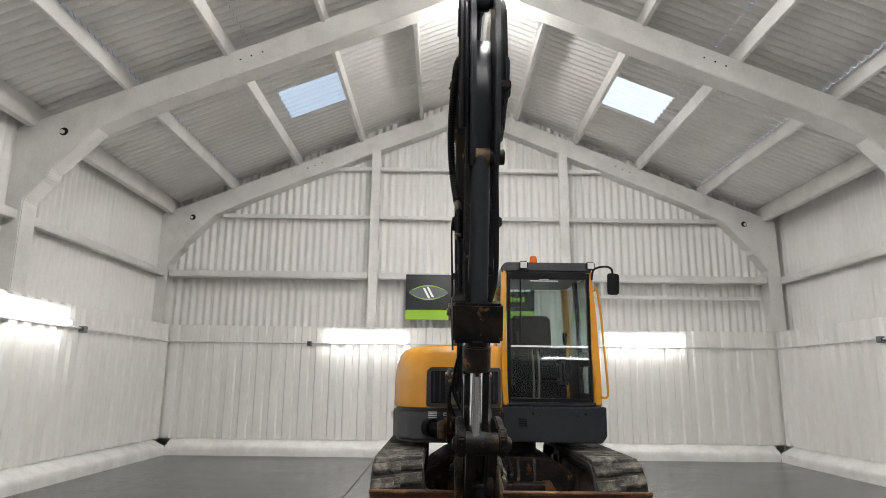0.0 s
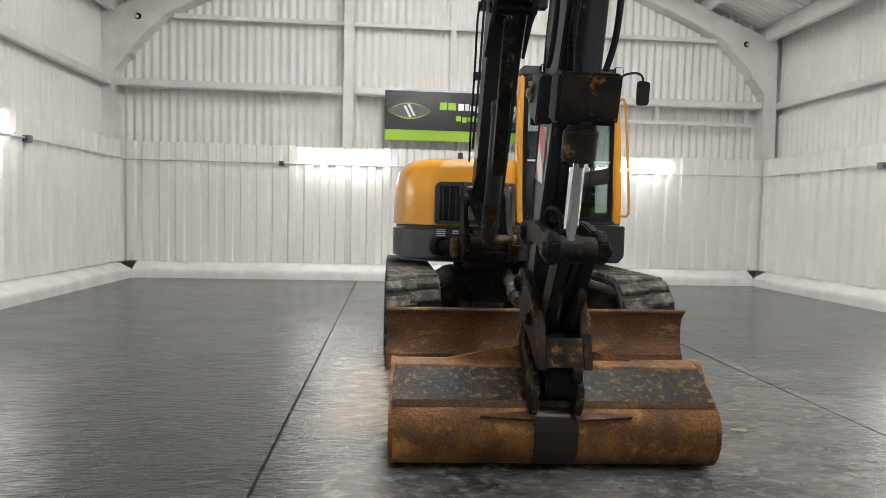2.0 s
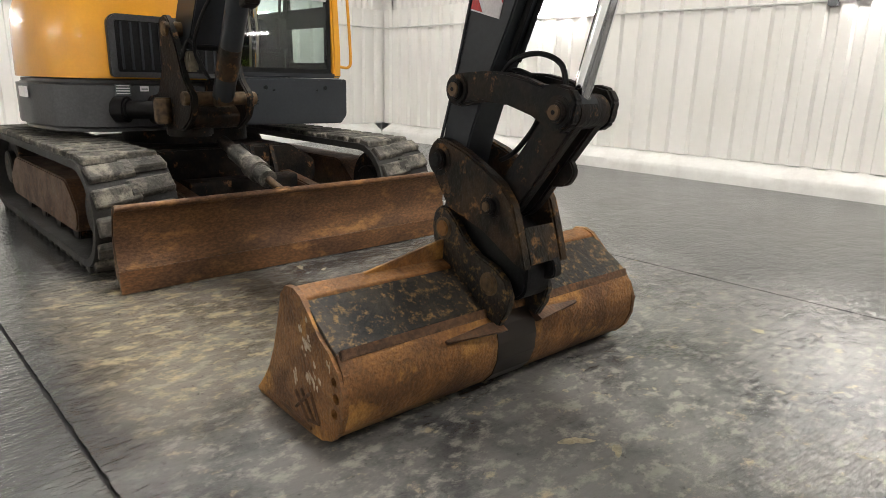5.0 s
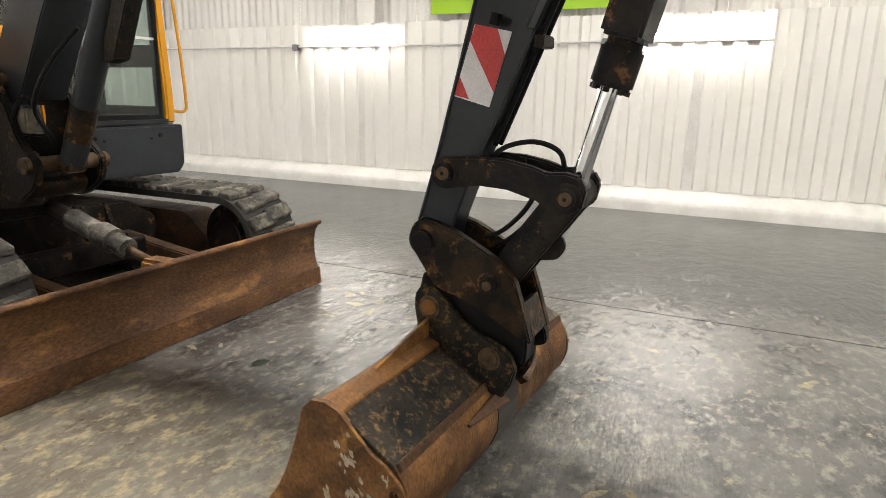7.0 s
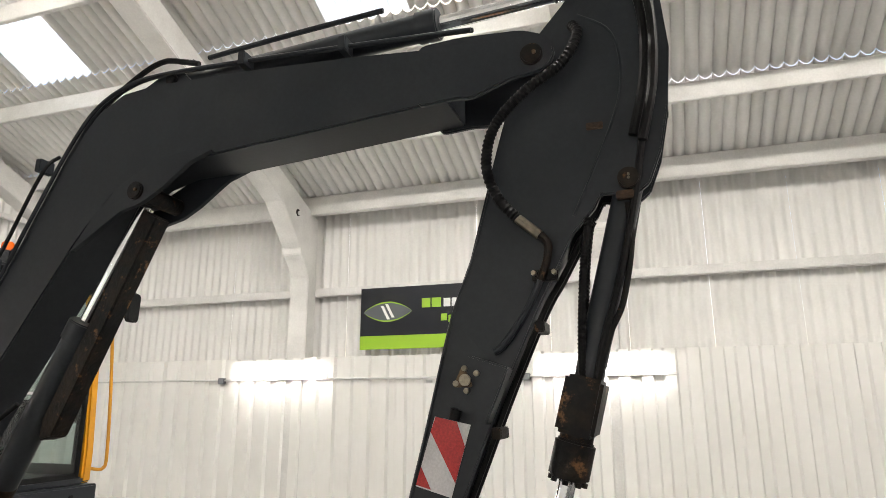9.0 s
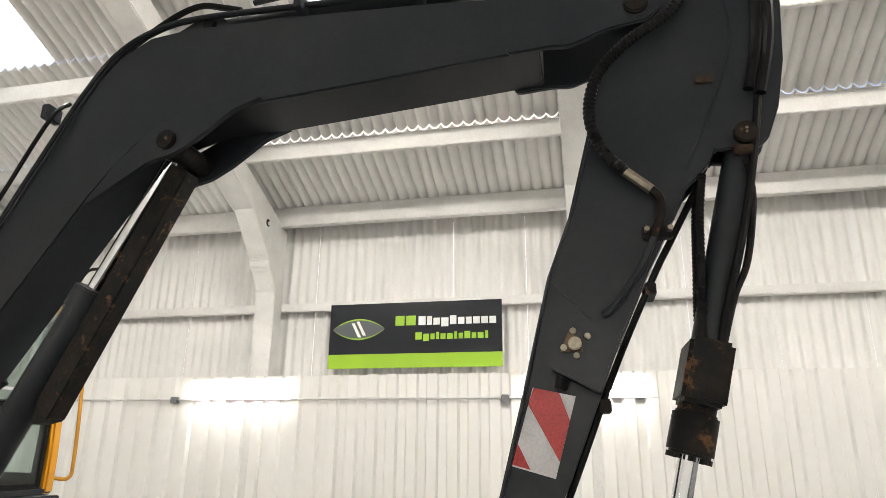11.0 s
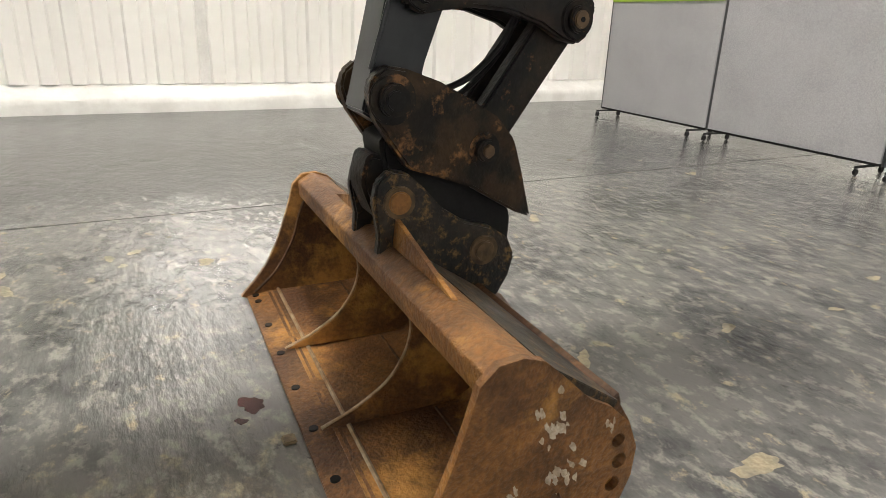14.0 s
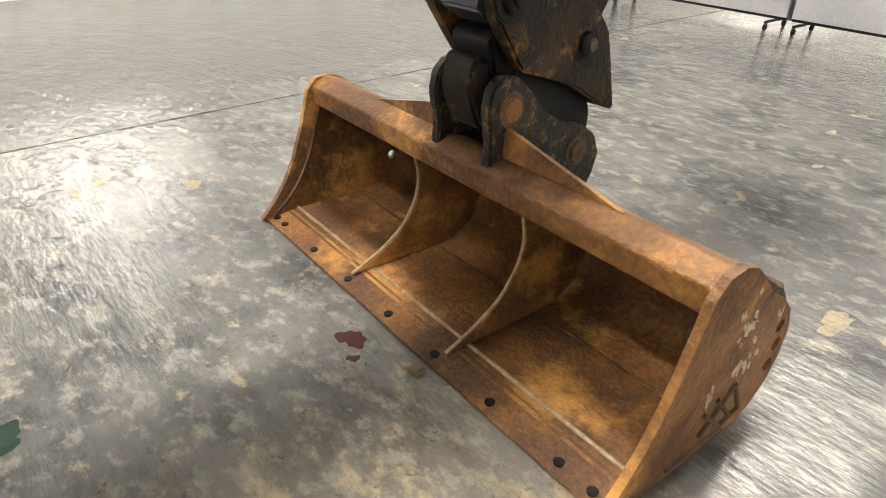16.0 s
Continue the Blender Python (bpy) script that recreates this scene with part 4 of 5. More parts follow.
for x in (0.73, 1.44):
    lm = ex("work_light", box((x - 0.045, 6.615, 2.50), (x + 0.045, 6.68, 2.585), 0.012), M_BLACK, "square black work light", cab)
    ex("lens", box((x - 0.034, 6.609, 2.51), (x + 0.034, 6.6145, 2.575), 0.002), M_REFL, "", lm)
bea = ex("beacon", rod((0.88, 6.95, 2.585), (0.88, 6.95, 2.615), 0.045, seg=18), M_BLACK, "orange warning beacon on the roof", cab)
ex("lens", rod((0.88, 6.95, 2.615), (0.88, 6.95, 2.70), 0.042, 0.036, 18, 0.008), M_ORANGE, "orange lens", bea)
mir = ex("mirror", prism(rounded([(1.595, 2.23), (1.715, 2.23), (1.725, 2.45), (1.60, 2.46)], 0.035, 4), 6.56, 6.60, "y", 0.012, 3), M_BLACK, "black rear-view mirror on an arm")
ex("mirror_arm", tube([(1.46, 6.68, 2.40), (1.47, 6.62, 2.50), (1.58, 6.59, 2.53), (1.655, 6.60, 2.50), (1.66, 6.60, 2.40)], 0.011), M_BLACK, "", mir)
ex("mirror_glass", prism(rounded([(1.605, 2.245), (1.705, 2.245), (1.71, 2.44), (1.61, 2.445)], 0.03, 4), 6.6005, 6.604, "y"), M_CHROME, "", mir)
ex("grab_rail", tube([(1.49, 6.62, 1.19), (1.545, 6.57, 1.19), (1.555, 6.56, 1.30), (1.53, 6.575, 1.8), (1.50, 6.61, 2.25), (1.47, 6.66, 2.28)], 0.012), M_YELLOW, "yellow grab rail beside the pillar")

# swing bracket and boom foot ---------------------------------------------
CX = 0.13
for x in (CX - 0.20, CX + 0.16):
    ex("swing_bracket", prism(rounded([(6.62, 0.78), (6.05, 0.76), (5.90, 0.85), (5.86, 0.98), (5.98, 1.08), (6.06, 1.28), (6.18, 1.46), (6.30, 1.44), (6.30, 1.15), (6.40, 0.98), (6.62, 0.95)], 0.05), x, x + 0.045, "x", 0.01), M_WORN, "cast swing bracket with worn black paint")
ex("bracket_block", prism(rounded([(6.68, 0.79), (6.02, 0.775), (5.97, 0.86), (6.05, 0.93), (6.68, 0.94)], 0.04), CX - 0.155, CX + 0.16, "x", 0.012), M_HITCH)
ex("bracket_base", rod((CX, 6.42, 0.70), (CX, 6.42, 0.99), 0.15, seg=24, bevel=0.012), M_WORN)
pin(EX, 5.93, 0.965, CX - 0.23, CX + 0.235, 0.042, 0, M_PIN, "foot_pin")
pin(EX, 6.18, 1.37, CX - 0.22, CX + 0.225, 0.045, 0, M_PIN, "boom_pin")
sc = ex("swing_cylinder", rod((-0.24, 6.62, 0.87), (-0.02, 6.36, 0.87), 0.058, seg=20, bevel=0.01), M_BLACK, "black swing cylinder with rusty eye")
ex("eye", rod((-0.10, 6.24, 0.80), (-0.10, 6.24, 0.96), 0.06, seg=18, bevel=0.01), M_PIN, "rusty cylinder eye", sc)
ex("gaiter", rod((-0.27, 6.64, 0.87), (-0.20, 6.565, 0.87), 0.085, seg=18, bevel=0.015), M_BLACK, "", sc)
ex("front_step", box((0.36, 6.30, 0.86), (0.50, 6.62, 0.90), 0.01), M_WORN)
ex("deck_block", box((0.34, 6.40, 0.74), (0.49, 6.64, 1.08), 0.015), M_WORN)

# boom: box section, gooseneck ---------------------------------------------
BX0, BX1 = 0.02, 0.27
SWING = 0.028
boom_prof = [(3.50, 2.755), (4.04, 2.72), (4.60, 2.685), (4.86, 2.685), (5.02, 2.645), (5.15, 2.56), (5.24, 2.47), (5.34, 2.35), (5.83, 1.64), (6.06, 1.28), (6.16, 1.25), (6.28, 1.33), (6.25, 1.45), (5.84, 2.09),
             (5.65, 2.43), (5.48, 2.75), (5.38, 2.91), (5.30, 3.00), (5.16, 3.075), (4.98, 3.09), (4.50, 3.07), (3.94, 3.03), (3.50, 2.985)]
boom = ex("boom", prism(boom_prof, BX0, BX1, "x", 0.007, 2, 12), M_PAINT, "charcoal painted box-section gooseneck boom")
for x in (BX0 - 0.022, BX1 - 0.003):
    ex("fork_plate", prism(rounded([(3.62, 2.735), (3.46, 2.745), (3.40, 2.735), (3.26, 2.785), (3.12, 2.80), (3.075, 2.86), (3.10, 2.94), (3.20, 2.985), (3.45, 3.005), (3.62, 2.998)], 0.035), x, x + 0.025, "x", 0.006), M_PAINT, "", boom)
    ex("pivot_boss", prism(rounded([(4.58, 2.70), (4.70, 2.66), (4.85, 2.55), (4.95, 2.495), (5.06, 2.47), (5.34, 2.30), (5.22, 2.47), (5.08, 2.60), (4.90, 2.69), (4.72, 2.715)], 0.02), x, x + 0.025, "x", 0.005), M_PAINT, "", boom)
    ex("cylinder_bracket", prism(rounded([(5.16, 3.06), (5.02, 3.13), (4.93, 3.18), (4.85, 3.16), (4.76, 3.07)], 0.03), x * 0.4 + CX * 0.6 - 0.02, x * 0.4 + CX * 0.6 + 0.01, "x", 0.006), M_PAINT, "", boom)
for y, z, m in ((4.985, 2.555, M_WORN), (3.165, 2.87, M_WORN)):
    bmx = bmesh.new()
    add_rod(bmx, (BX0 - 0.038, y, z), (BX1 + 0.036, y, z), 0.042, seg=24)
    p = ex("pivot_pin", bevelled(bmx, 0.006, 2, 60), m, "", boom)
    ex("pin_bolt", rod((BX0 - 0.046, y - 0.012, z), (BX0 - 0.036, y - 0.012, z), 0.008, seg=6), M_PIN, "", p)
pin(boom, 4.90, 3.12, 0.04, 0.22, 0.03, 0, M_WORN, "cylinder_pin")
# hydraulic pipes along the boom's left shoulder
for k, (dz, dx) in enumerate(((0.012, -0.012), (0.030, 0.020))):
    ex("boom_pipe", tube([(BX0 + dx, 6.16, 1.72 + dz), (BX0 + dx, 5.83, 2.13 + dz), (BX0 + dx, 5.64, 2.47 + dz), (BX0 + dx, 5.46, 2.80 + dz), (BX0 + dx, 5.32, 2.99 + dz), (BX0 + dx, 5.15, 3.085 + dz), (BX0 + dx, 4.93, 3.115 + dz),
                              (BX0 + dx, 4.40, 3.09 + dz), (BX0 + dx, 3.80, 3.05 + dz), (BX0 + dx, 3.40, 3.02 + dz)], 0.010), M_PAINT, "", boom)
ex("boom_hose", tube([(0.02, 5.52, 2.80), (-0.03, 5.56, 2.70), (-0.028, 5.75, 2.33), (-0.026, 6.0, 1.85), (-0.02, 6.12, 1.62)], 0.009), M_BLACK, "", boom)
for y, z in ((4.45, 3.09), (3.95, 3.06), (5.60, 2.74), (5.86, 2.27)):
    ex("pipe_clamp", box((-0.03, y - 0.018, z - 0.02), (0.05, y + 0.018, z + 0.045), 0.004), M_PAINT, "", boom)
ex("rear_hose", tube([(0.06, 5.35, 3.03), (0.06, 5.12, 3.18), (0.07, 4.98, 3.24), (0.08, 4.86, 3.22), (0.09, 4.78, 3.20)], 0.014), M_BLACK, "", boom)
ex("boom_light", box((BX1 + 0.03, 4.98, 2.56), (BX1 + 0.11, 5.04, 2.64), 0.01), M_BLACK, "small black boom work light", boom)


def ram(name, p, q, r, length, rod_r, label, x=CX):
    """Hydraulic ram from p to q, barrel of the given length from p."""
    p, q = Vector((x, *p)), Vector((x, *q))
    d = (q - p).normalized()
    c = ex(name, rod(p, p + d * length, r, seg=24, bevel=0.006), M_PAINT, label)
    ex("gland", rod(p + d * (length - 0.07), p + d * (length + 0.03), r * 1.13, seg=24, bevel=0.006), M_PAINT, "", c)
    ex("rod", rod(p + d * length, q, rod_r, seg=20), M_CHROME, "polished chrome rod", c)
    for e in (p, q):
        ex("rod_eye", rod((x - 0.05, e.y, e.z), (x + 0.05, e.y, e.z), r * 0.85, seg=20, bevel=0.005), M_PIN if e is p else M_PAINT, "", c)
    return c, d


c1, d1 = ram("boom_cylinder", (5.86, 0.97), (5.03, 2.57), 0.064, 1.12, 0.030, "boom cylinder with chrome rod and rusty guard")
gd = Vector((0, d1.y, d1.z))
gn = Vector((0, -d1.z, d1.y)) * -1
g0 = Vector((CX, 5.03, 2.57)) - gd * 0.06


def guard_pt(along, off):
    v = g0 - gd * along + gn * off
    return (v.y, v.z)


sgn_off = -1 if (gn.y > 0) else 1
ex("rod_guard", prism([guard_pt(0.0, 0.045 * sgn_off), guard_pt(1.04, 0.078 * sgn_off), guard_pt(1.13, 0.115 * sgn_off), guard_pt(1.08, 0.175 * sgn_off), guard_pt(0.0, 0.14 * sgn_off)], CX - 0.045, CX + 0.045, "x", 0.006), M_WORN, "rusty brown steel rod guard", c1)
ex("barrel_wear", rod(Vector((CX, 5.86, 0.97)) + d1 * 0.14, Vector((CX, 5.86, 0.97)) + d1 * 0.33, 0.0665, seg=24), M_HITCH, "rust-stained foot of the barrel", c1)
ex("cylinder_hose", tube([(CX - 0.07, 5.88, 1.08), (CX - 0.14, 5.90, 1.25), (CX - 0.12, 5.78, 1.45), (CX - 0.07, 5.60, 1.62)], 0.012), M_BLACK, "", c1)
ex("cylinder_hose", tube([(CX - 0.10, 6.02, 0.98), (CX - 0.17, 6.06, 1.12), (CX - 0.15, 5.95, 1.30), (CX - 0.09, 5.90, 1.12)], 0.013), M_BLACK, "", c1)
ex("valve_fitting", box((CX - 0.16, 5.95, 1.12), (CX - 0.10, 6.03, 1.24), 0.01), M_BRASS, "", c1)
ex("yellow_tag", prism(rounded([(6.06, 1.18), (6.12, 1.15), (6.14, 1.24), (6.09, 1.27)], 0.01), CX - 0.17, CX - 0.165), M_YELLOW, "", c1)
c2, d2 = ram("stick_cylinder", (4.90, 3.12), (2.86, 3.20), 0.060, 1.30, 0.032, "stick cylinder along the top of the boom")
ex("supply_pipe", tube([(CX - 0.07, 4.7, 3.20), (CX - 0.075, 4.3, 3.22), (CX - 0.075, 3.8, 3.24)], 0.012), M_PAINT, "", c2)

SWING = 0.0
# stick -----------------------------------------------------------------------
SX0, SX1 = -0.008, 0.125
stick_prof = [(3.77, 0.86), (3.785, 0.80), (3.72, 0.76), (3.65, 0.80), (3.62, 0.92), (3.55, 1.11), (3.46, 1.30), (3.35, 1.57), (3.28, 1.75), (3.19, 1.93), (3.05, 2.20), (2.975, 2.28), (2.95, 2.33), (2.88, 2.325), (2.83, 2.32), (2.785, 2.355),
              (2.74, 2.47), (2.705, 2.64), (2.685, 2.86), (2.70, 3.05), (2.76, 3.22), (2.86, 3.28), (2.95, 3.24), (3.06, 3.10), (3.20, 2.94), (3.265, 2.75), (3.335, 2.50), (3.43, 2.13), (3.51, 1.92), (3.605, 1.53), (3.71, 1.12)]
stick = ex("stick", prism([(3.77, 0.86), (3.785, 0.80), (3.72, 0.76), (3.65, 0.80), (3.62, 0.92), (3.55, 1.11), (3.46, 1.30), (3.35, 1.57), (3.28, 1.75), (3.19, 1.93), (3.10, 2.10), (3.02, 2.40), (2.93, 2.62), (2.90, 2.85), (2.98, 3.05), (3.06, 3.10), (3.20, 2.94), (3.265, 2.75), (3.335, 2.50), (3.43, 2.13), (3.51, 1.92), (3.605, 1.53), (3.71, 1.12)], SX0 + 0.001, SX1 - 0.001, "x", 0.006, 2, 25), M_PAINT, "charcoal painted dipper stick")
upper = [(3.30, 1.69), (3.19, 1.93), (3.05, 2.20), (2.975, 2.28), (2.95, 2.33), (2.88, 2.325), (2.83, 2.32), (2.785, 2.355), (2.74, 2.47), (2.705, 2.64), (2.685, 2.86), (2.70, 3.05), (2.76, 3.22), (2.86, 3.28), (2.95, 3.24), (3.06, 3.10), (3.20, 2.94), (3.265, 2.75), (3.335, 2.50), (3.43, 2.13), (3.51, 1.92)]
for x in (SX0 - 0.004, SX1 - 0.022):
    ex("cheek_plate", prism(upper, x, x + 0.026, "x", 0.006, 2, 25), M_PAINT, "", stick)
stiff = [(3.30, 2.32), (3.20, 2.62), (3.10, 2.86), (2.95, 2.96), (2.88, 2.80), (2.90, 2.55), (3.00, 2.30), (3.16, 1.98), (3.36, 1.62), (3.44, 1.62), (3.47, 1.80)]
ex("edge_rail", tube([(SX0 - 0.002, 3.765, 0.90), (SX0 - 0.002, 3.70, 1.12), (SX0 - 0.002, 3.595, 1.53), (SX0 - 0.002, 3.50, 1.92), (SX0 - 0.002, 3.42, 2.13), (SX0 - 0.002, 3.34, 2.42)], 0.006), M_PAINT, "", stick)
ex("weld_seam", tube([(SX0 - 0.001, 3.05, 2.26), (SX0 - 0.001, 2.93, 2.52), (SX0 - 0.001, 2.86, 2.74), (SX0 - 0.001, 2.88, 2.95), (SX0 - 0.001, 3.0, 3.05)], 0.006), M_PAINT, "", stick)
ex("stop_plate", box((SX0 - 0.012, 2.93, 2.575), (SX0, 2.99, 2.602), 0.003), M_RUST_DK, "", stick)
pin(stick, 2.855, 2.375, SX0 - 0.03, SX1 + 0.03, 0.038, 0, M_WORN, "cylinder_pin")
for z in (2.372, 2.384):
    ex("pin_bolt", rod((SX0 - 0.037, 2.855, z), (SX0 - 0.029, 2.855, z), 0.005, seg=6), M_BRASS, "", stick)
pin(stick, 2.86, 3.20, SX0 - 0.03, SX1 + 0.03, 0.036, 0, M_WORN, "cylinder_pin")

# hazard plates on the stick's flank
hz = [Vector(p) for p in ((3.565, 1.575), (3.435, 1.548), (3.505, 1.308), (3.635, 1.342))]


def on_plate(u, v):
    a, b = hz[0].lerp(hz[1], u), hz[3].lerp(hz[2], u)
    return tuple(a.lerp(b, v))


def plate(name, uv, mat, depth):
    return ex(name, prism([on_plate(u, v) for u, v in uv], SX0 - depth, SX0 - 0.0002), mat, "red and white reflective hazard plate" if name == "hazard_plate" else "", stick if name == "hazard_plate" else hazard, False)


hazard = plate("hazard_plate", ((0, 0), (1, 0), (1, 1), (0, 1)), M_REFL, 0.0022)
plate("red_stripe", ((0.02, 0), (0.62, 0), (1, 0.30), (1, 0.80), (0.0, 0.22)), M_RED, 0.0034)
plate("red_stripe", ((0, 0.72), (0.42, 0.98), (0, 0.98)), M_RED, 0.0034)
# side valve block, hose with sleeve, fittings
vb = ex("valve_block", prism([(3.505, 1.625), (3.42, 1.78), (3.28, 1.735), (3.36, 1.55)], SX0 - 0.075, SX0, "x", 0.006), M_PAINT, "black valve block with bolted cover")
ex("valve_cover", prism(rounded([(3.475, 1.672), (3.437, 1.752), (3.402, 1.672)], 0.012), SX0 - 0.082, SX0 - 0.0752, "x", 0.002), M_PIN, "", vb)
ex("valve_cap", rod((SX0 - 0.10, 3.428, 1.696), (SX0 - 0.082, 3.428, 1.696), 0.020, seg=16, bevel=0.004), M_BRASS, "", vb)
for y, z in ((3.432, 1.735), (3.39, 1.718), (3.462, 1.685), (3.425, 1.660)):
    ex("bolt", rod((SX0 - 0.090, y, z), (SX0 - 0.075, y, z), 0.010, seg=8), M_BRASS, "", vb)
ex("drain_plug", rod((SX0 - 0.05, 3.47, 1.60), (SX0 - 0.05, 3.48, 1.565), 0.02, seg=12), M_BLACK, "", vb)
hs = ex("sleeved_hose", tube([(SX0 - 0.02, 3.02, 3.00), (SX0 - 0.06, 3.0, 2.93), (SX0 - 0.075, 3.06, 2.82), (SX0 - 0.085, 3.20, 2.72), (SX0 - 0.085, 3.31, 2.60), (SX0 - 0.075, 3.345, 2.46), (SX0 - 0.06, 3.31, 2.34), (SX0 - 0.05, 3.24, 2.255)], 0.021, 10, 0.016), M_BLACK, "ribbed black hose sleeve on the stick")
ex("coupling", rod((SX0 - 0.05, 3.245, 2.26), (SX0 - 0.045, 3.165, 2.19), 0.018, seg=8), M_BRASS, "", hs)
ex("elbow", tube([(SX0 - 0.045, 3.175, 2.20), (SX0 - 0.04, 3.14, 2.16), (SX0 - 0.04, 3.145, 2.10), (SX0 - 0.04, 3.17, 2.03)], 0.015), M_WORN, "", hs)
ex("lower_pipe", tube([(SX0 - 0.04, 3.165, 2.04), (SX0 - 0.035, 3.22, 1.93), (SX0 - 0.03, 3.30, 1.82), (SX0 - 0.03, 3.34, 1.79)], 0.012), M_PAINT, "", hs)
ex("hose_bracket", box((SX0 - 0.035, 3.11, 2.03), (SX0, 3.20, 2.07), 0.004), M_WORN, "", hs)
for y in (3.12, 3.19):
    ex("bolt", rod((SX0 - 0.062, y, 2.055), (SX0 - 0.034, y, 2.055), 0.009, seg=6), M_BRASS, "", hs)
for k, dx in enumerate((0.05, 0.10)):
    ex("stick_hose", tube([(SX0 + dx, 2.99, 2.26), (SX0 + dx, 3.10, 2.06), (SX0 + dx - 0.03, 3.17, 1.93), (SX0 + dx, 3.30, 1.66), (SX0 + dx, 3.42, 1.37), (SX0 + dx, 3.50, 1.18)], 0.011), M_BLACK, "", stick)
for y, z in ((3.20, 1.88), (3.36, 1.52)):
    ex("hose_clip", box((SX0 + 0.01, y - 0.03, z - 0.02), (SX0 + 0.13, y + 0.005, z + 0.02), 0.004), M_WORN, "", stick)

for x, dy in ((SX0 - 0.045, 0.0), (SX0 - 0.022, 0.03), (SX1 + 0.008, 0.0), (SX1 + 0.024, 0.02)):
    ex("head_hose", tube([(x, 3.05 + dy, 3.12), (x, 2.90 + dy, 3.20), (x, 2.78 + dy, 3.14), (x, 2.74 + dy, 2.98), (x, 2.75 + dy, 2.72 + dy), (x * 0.9, 2.80 + dy, 2.50 + dy)], 0.017), M_BLACK, "", stick)
for x in (SX0 - 0.015, SX1 - 0.005):
    ex("cylinder_feed", tube([(x, 2.80, 2.52), (x * 0.95, 2.84, 2.30), (x, 2.90, 2.05), (x, 2.97, 1.82), (0.038 + (x - 0.038) * 0.7, 3.0, 1.70)], 0.013), M_BLACK, "", stick)
ex("pipe_frame", tube([(SX1 + 0.03, 2.78, 2.86), (SX1 + 0.04, 2.74, 2.80), (SX1 + 0.03, 2.76, 2.62), (SX1 + 0.01, 2.84, 2.50)], 0.009), M_PAINT, "", stick)
ex("hose_clamp", box((SX1 + 0.0, 2.70, 2.66), (SX1 + 0.05, 2.74, 2.70), 0.005), M_WORN, "", stick)

# bucket ram and linkage
c3, d3 = ram("bucket_cylinder", (2.855, 2.375), (3.205, 1.045), 0.050, 0.86, 0.030, "bucket cylinder with square block and chrome rod", 0.038)
CX = 0.038
A3 = Vector((CX, 2.855, 2.375))
turn3 = d3.to_track_quat("Z", "Y").to_matrix().to_4x4()


def around3(length, sx, sy, sz, bevel):
    bm = bmesh.new()
    bmesh.ops.create_cube(bm, size=1, matrix=Matrix.Translation(A3 + d3 * length) @ turn3 @ Matrix.Diagonal((sx, sy, sz, 1)))
    return bevelled(bm, bevel)


ex("valve_housing", around3(0.79, 0.24, 0.125, 0.19, 0.012), M_WORN, "square black valve housing", c3)
ex("cylinder_neck", rod(A3 + d3 * 0.87, A3 + d3 * 0.92, 0.056, seg=20), M_WORN, "", c3)
ex("cylinder_head", rod(A3 + d3 * 0.905, A3 + d3 * 1.03, 0.068, seg=24, bevel=0.008), M_WORN, "", c3)
for k in range(8):
    a = 2 * math.pi * k / 8
    o = (turn3 @ Vector((math.cos(a) * 0.056, math.sin(a) * 0.056, 0)))
    ex("head_bolt", rod(A3 + o + d3 * 1.03, A3 + o + d3 * 1.045, 0.010, seg=6), M_WORN, "", c3)
ex("side_pipe", tube([(CX - 0.052, 2.865, 2.29), (CX - 0.055, 2.86, 2.15), (CX - 0.057, 2.90, 1.95), (CX - 0.06, 2.95, 1.84), (CX - 0.05, 3.0, 1.68)], 0.011), M_WORN, "", c3)
ex("pipe_block", box((CX - 0.075, 2.84, 2.30), (CX - 0.045, 2.90, 2.33), 0.004), M_RUST_DK, "", c3)
for k, x in enumerate((CX - 0.04, CX + 0.03)):
    ex("cylinder_hose", tube([(x, 3.0, 2.25), (x, 3.02, 2.12), (x - 0.01, 3.035, 1.95), (x, 3.045, 1.80), (x, 3.05, 1.66)], 0.016, 8, 0.014), M_BLACK, "", c3)

LINK = [(3.70, 1.085), (3.67, 1.135), (3.60, 1.14), (3.52, 1.145), (3.43, 1.142), (3.34, 1.125), (3.28, 1.105), (3.22, 1.11), (3.175, 1.10), (3.15, 1.06), (3.165, 0.99), (3.20, 0.965), (3.25, 0.975), (3.32, 1.012), (3.42, 1.040), (3.52, 1.046), (3.60, 1.035), (3.65, 1.025), (3.69, 1.04)]
for x in (-0.052, 0.148):
    lk = ex("tipping_link", prism(LINK, x, x + 0.042, "x", 0.008, 2, 20), M_WORN, "curved black tipping link")
    xo = x - 0.006 if x < 0 else x + 0.038
    for y, z, r in ((3.645, 1.083, 0.052), (3.212, 1.028, 0.050)):
        ex("boss", rod((xo, y, z), (xo + 0.010, y, z), r, seg=22, bevel=0.003), M_WORN, "", lk)
        ex("link_pin", rod((xo - 0.014, y, z), (xo + 0.024, y, z), r * 0.68, seg=20, bevel=0.004), M_WORN, "", lk)
        ex("pin_face", rod((xo - 0.019, y, z), (xo + 0.029, y, z), r * 0.46, seg=18, bevel=0.003), M_PIN, "brown steel pin face", lk)
        ex("grease_hole", rod((xo - 0.0205, y, z), (xo + 0.0305, y, z), r * 0.14, seg=10), M_BLACK, "", lk)
ex("cross_tube", rod((-0.011, 3.212, 1.028), (0.149, 3.212, 1.028), 0.055, seg=22, bevel=0.004), M_WORN)
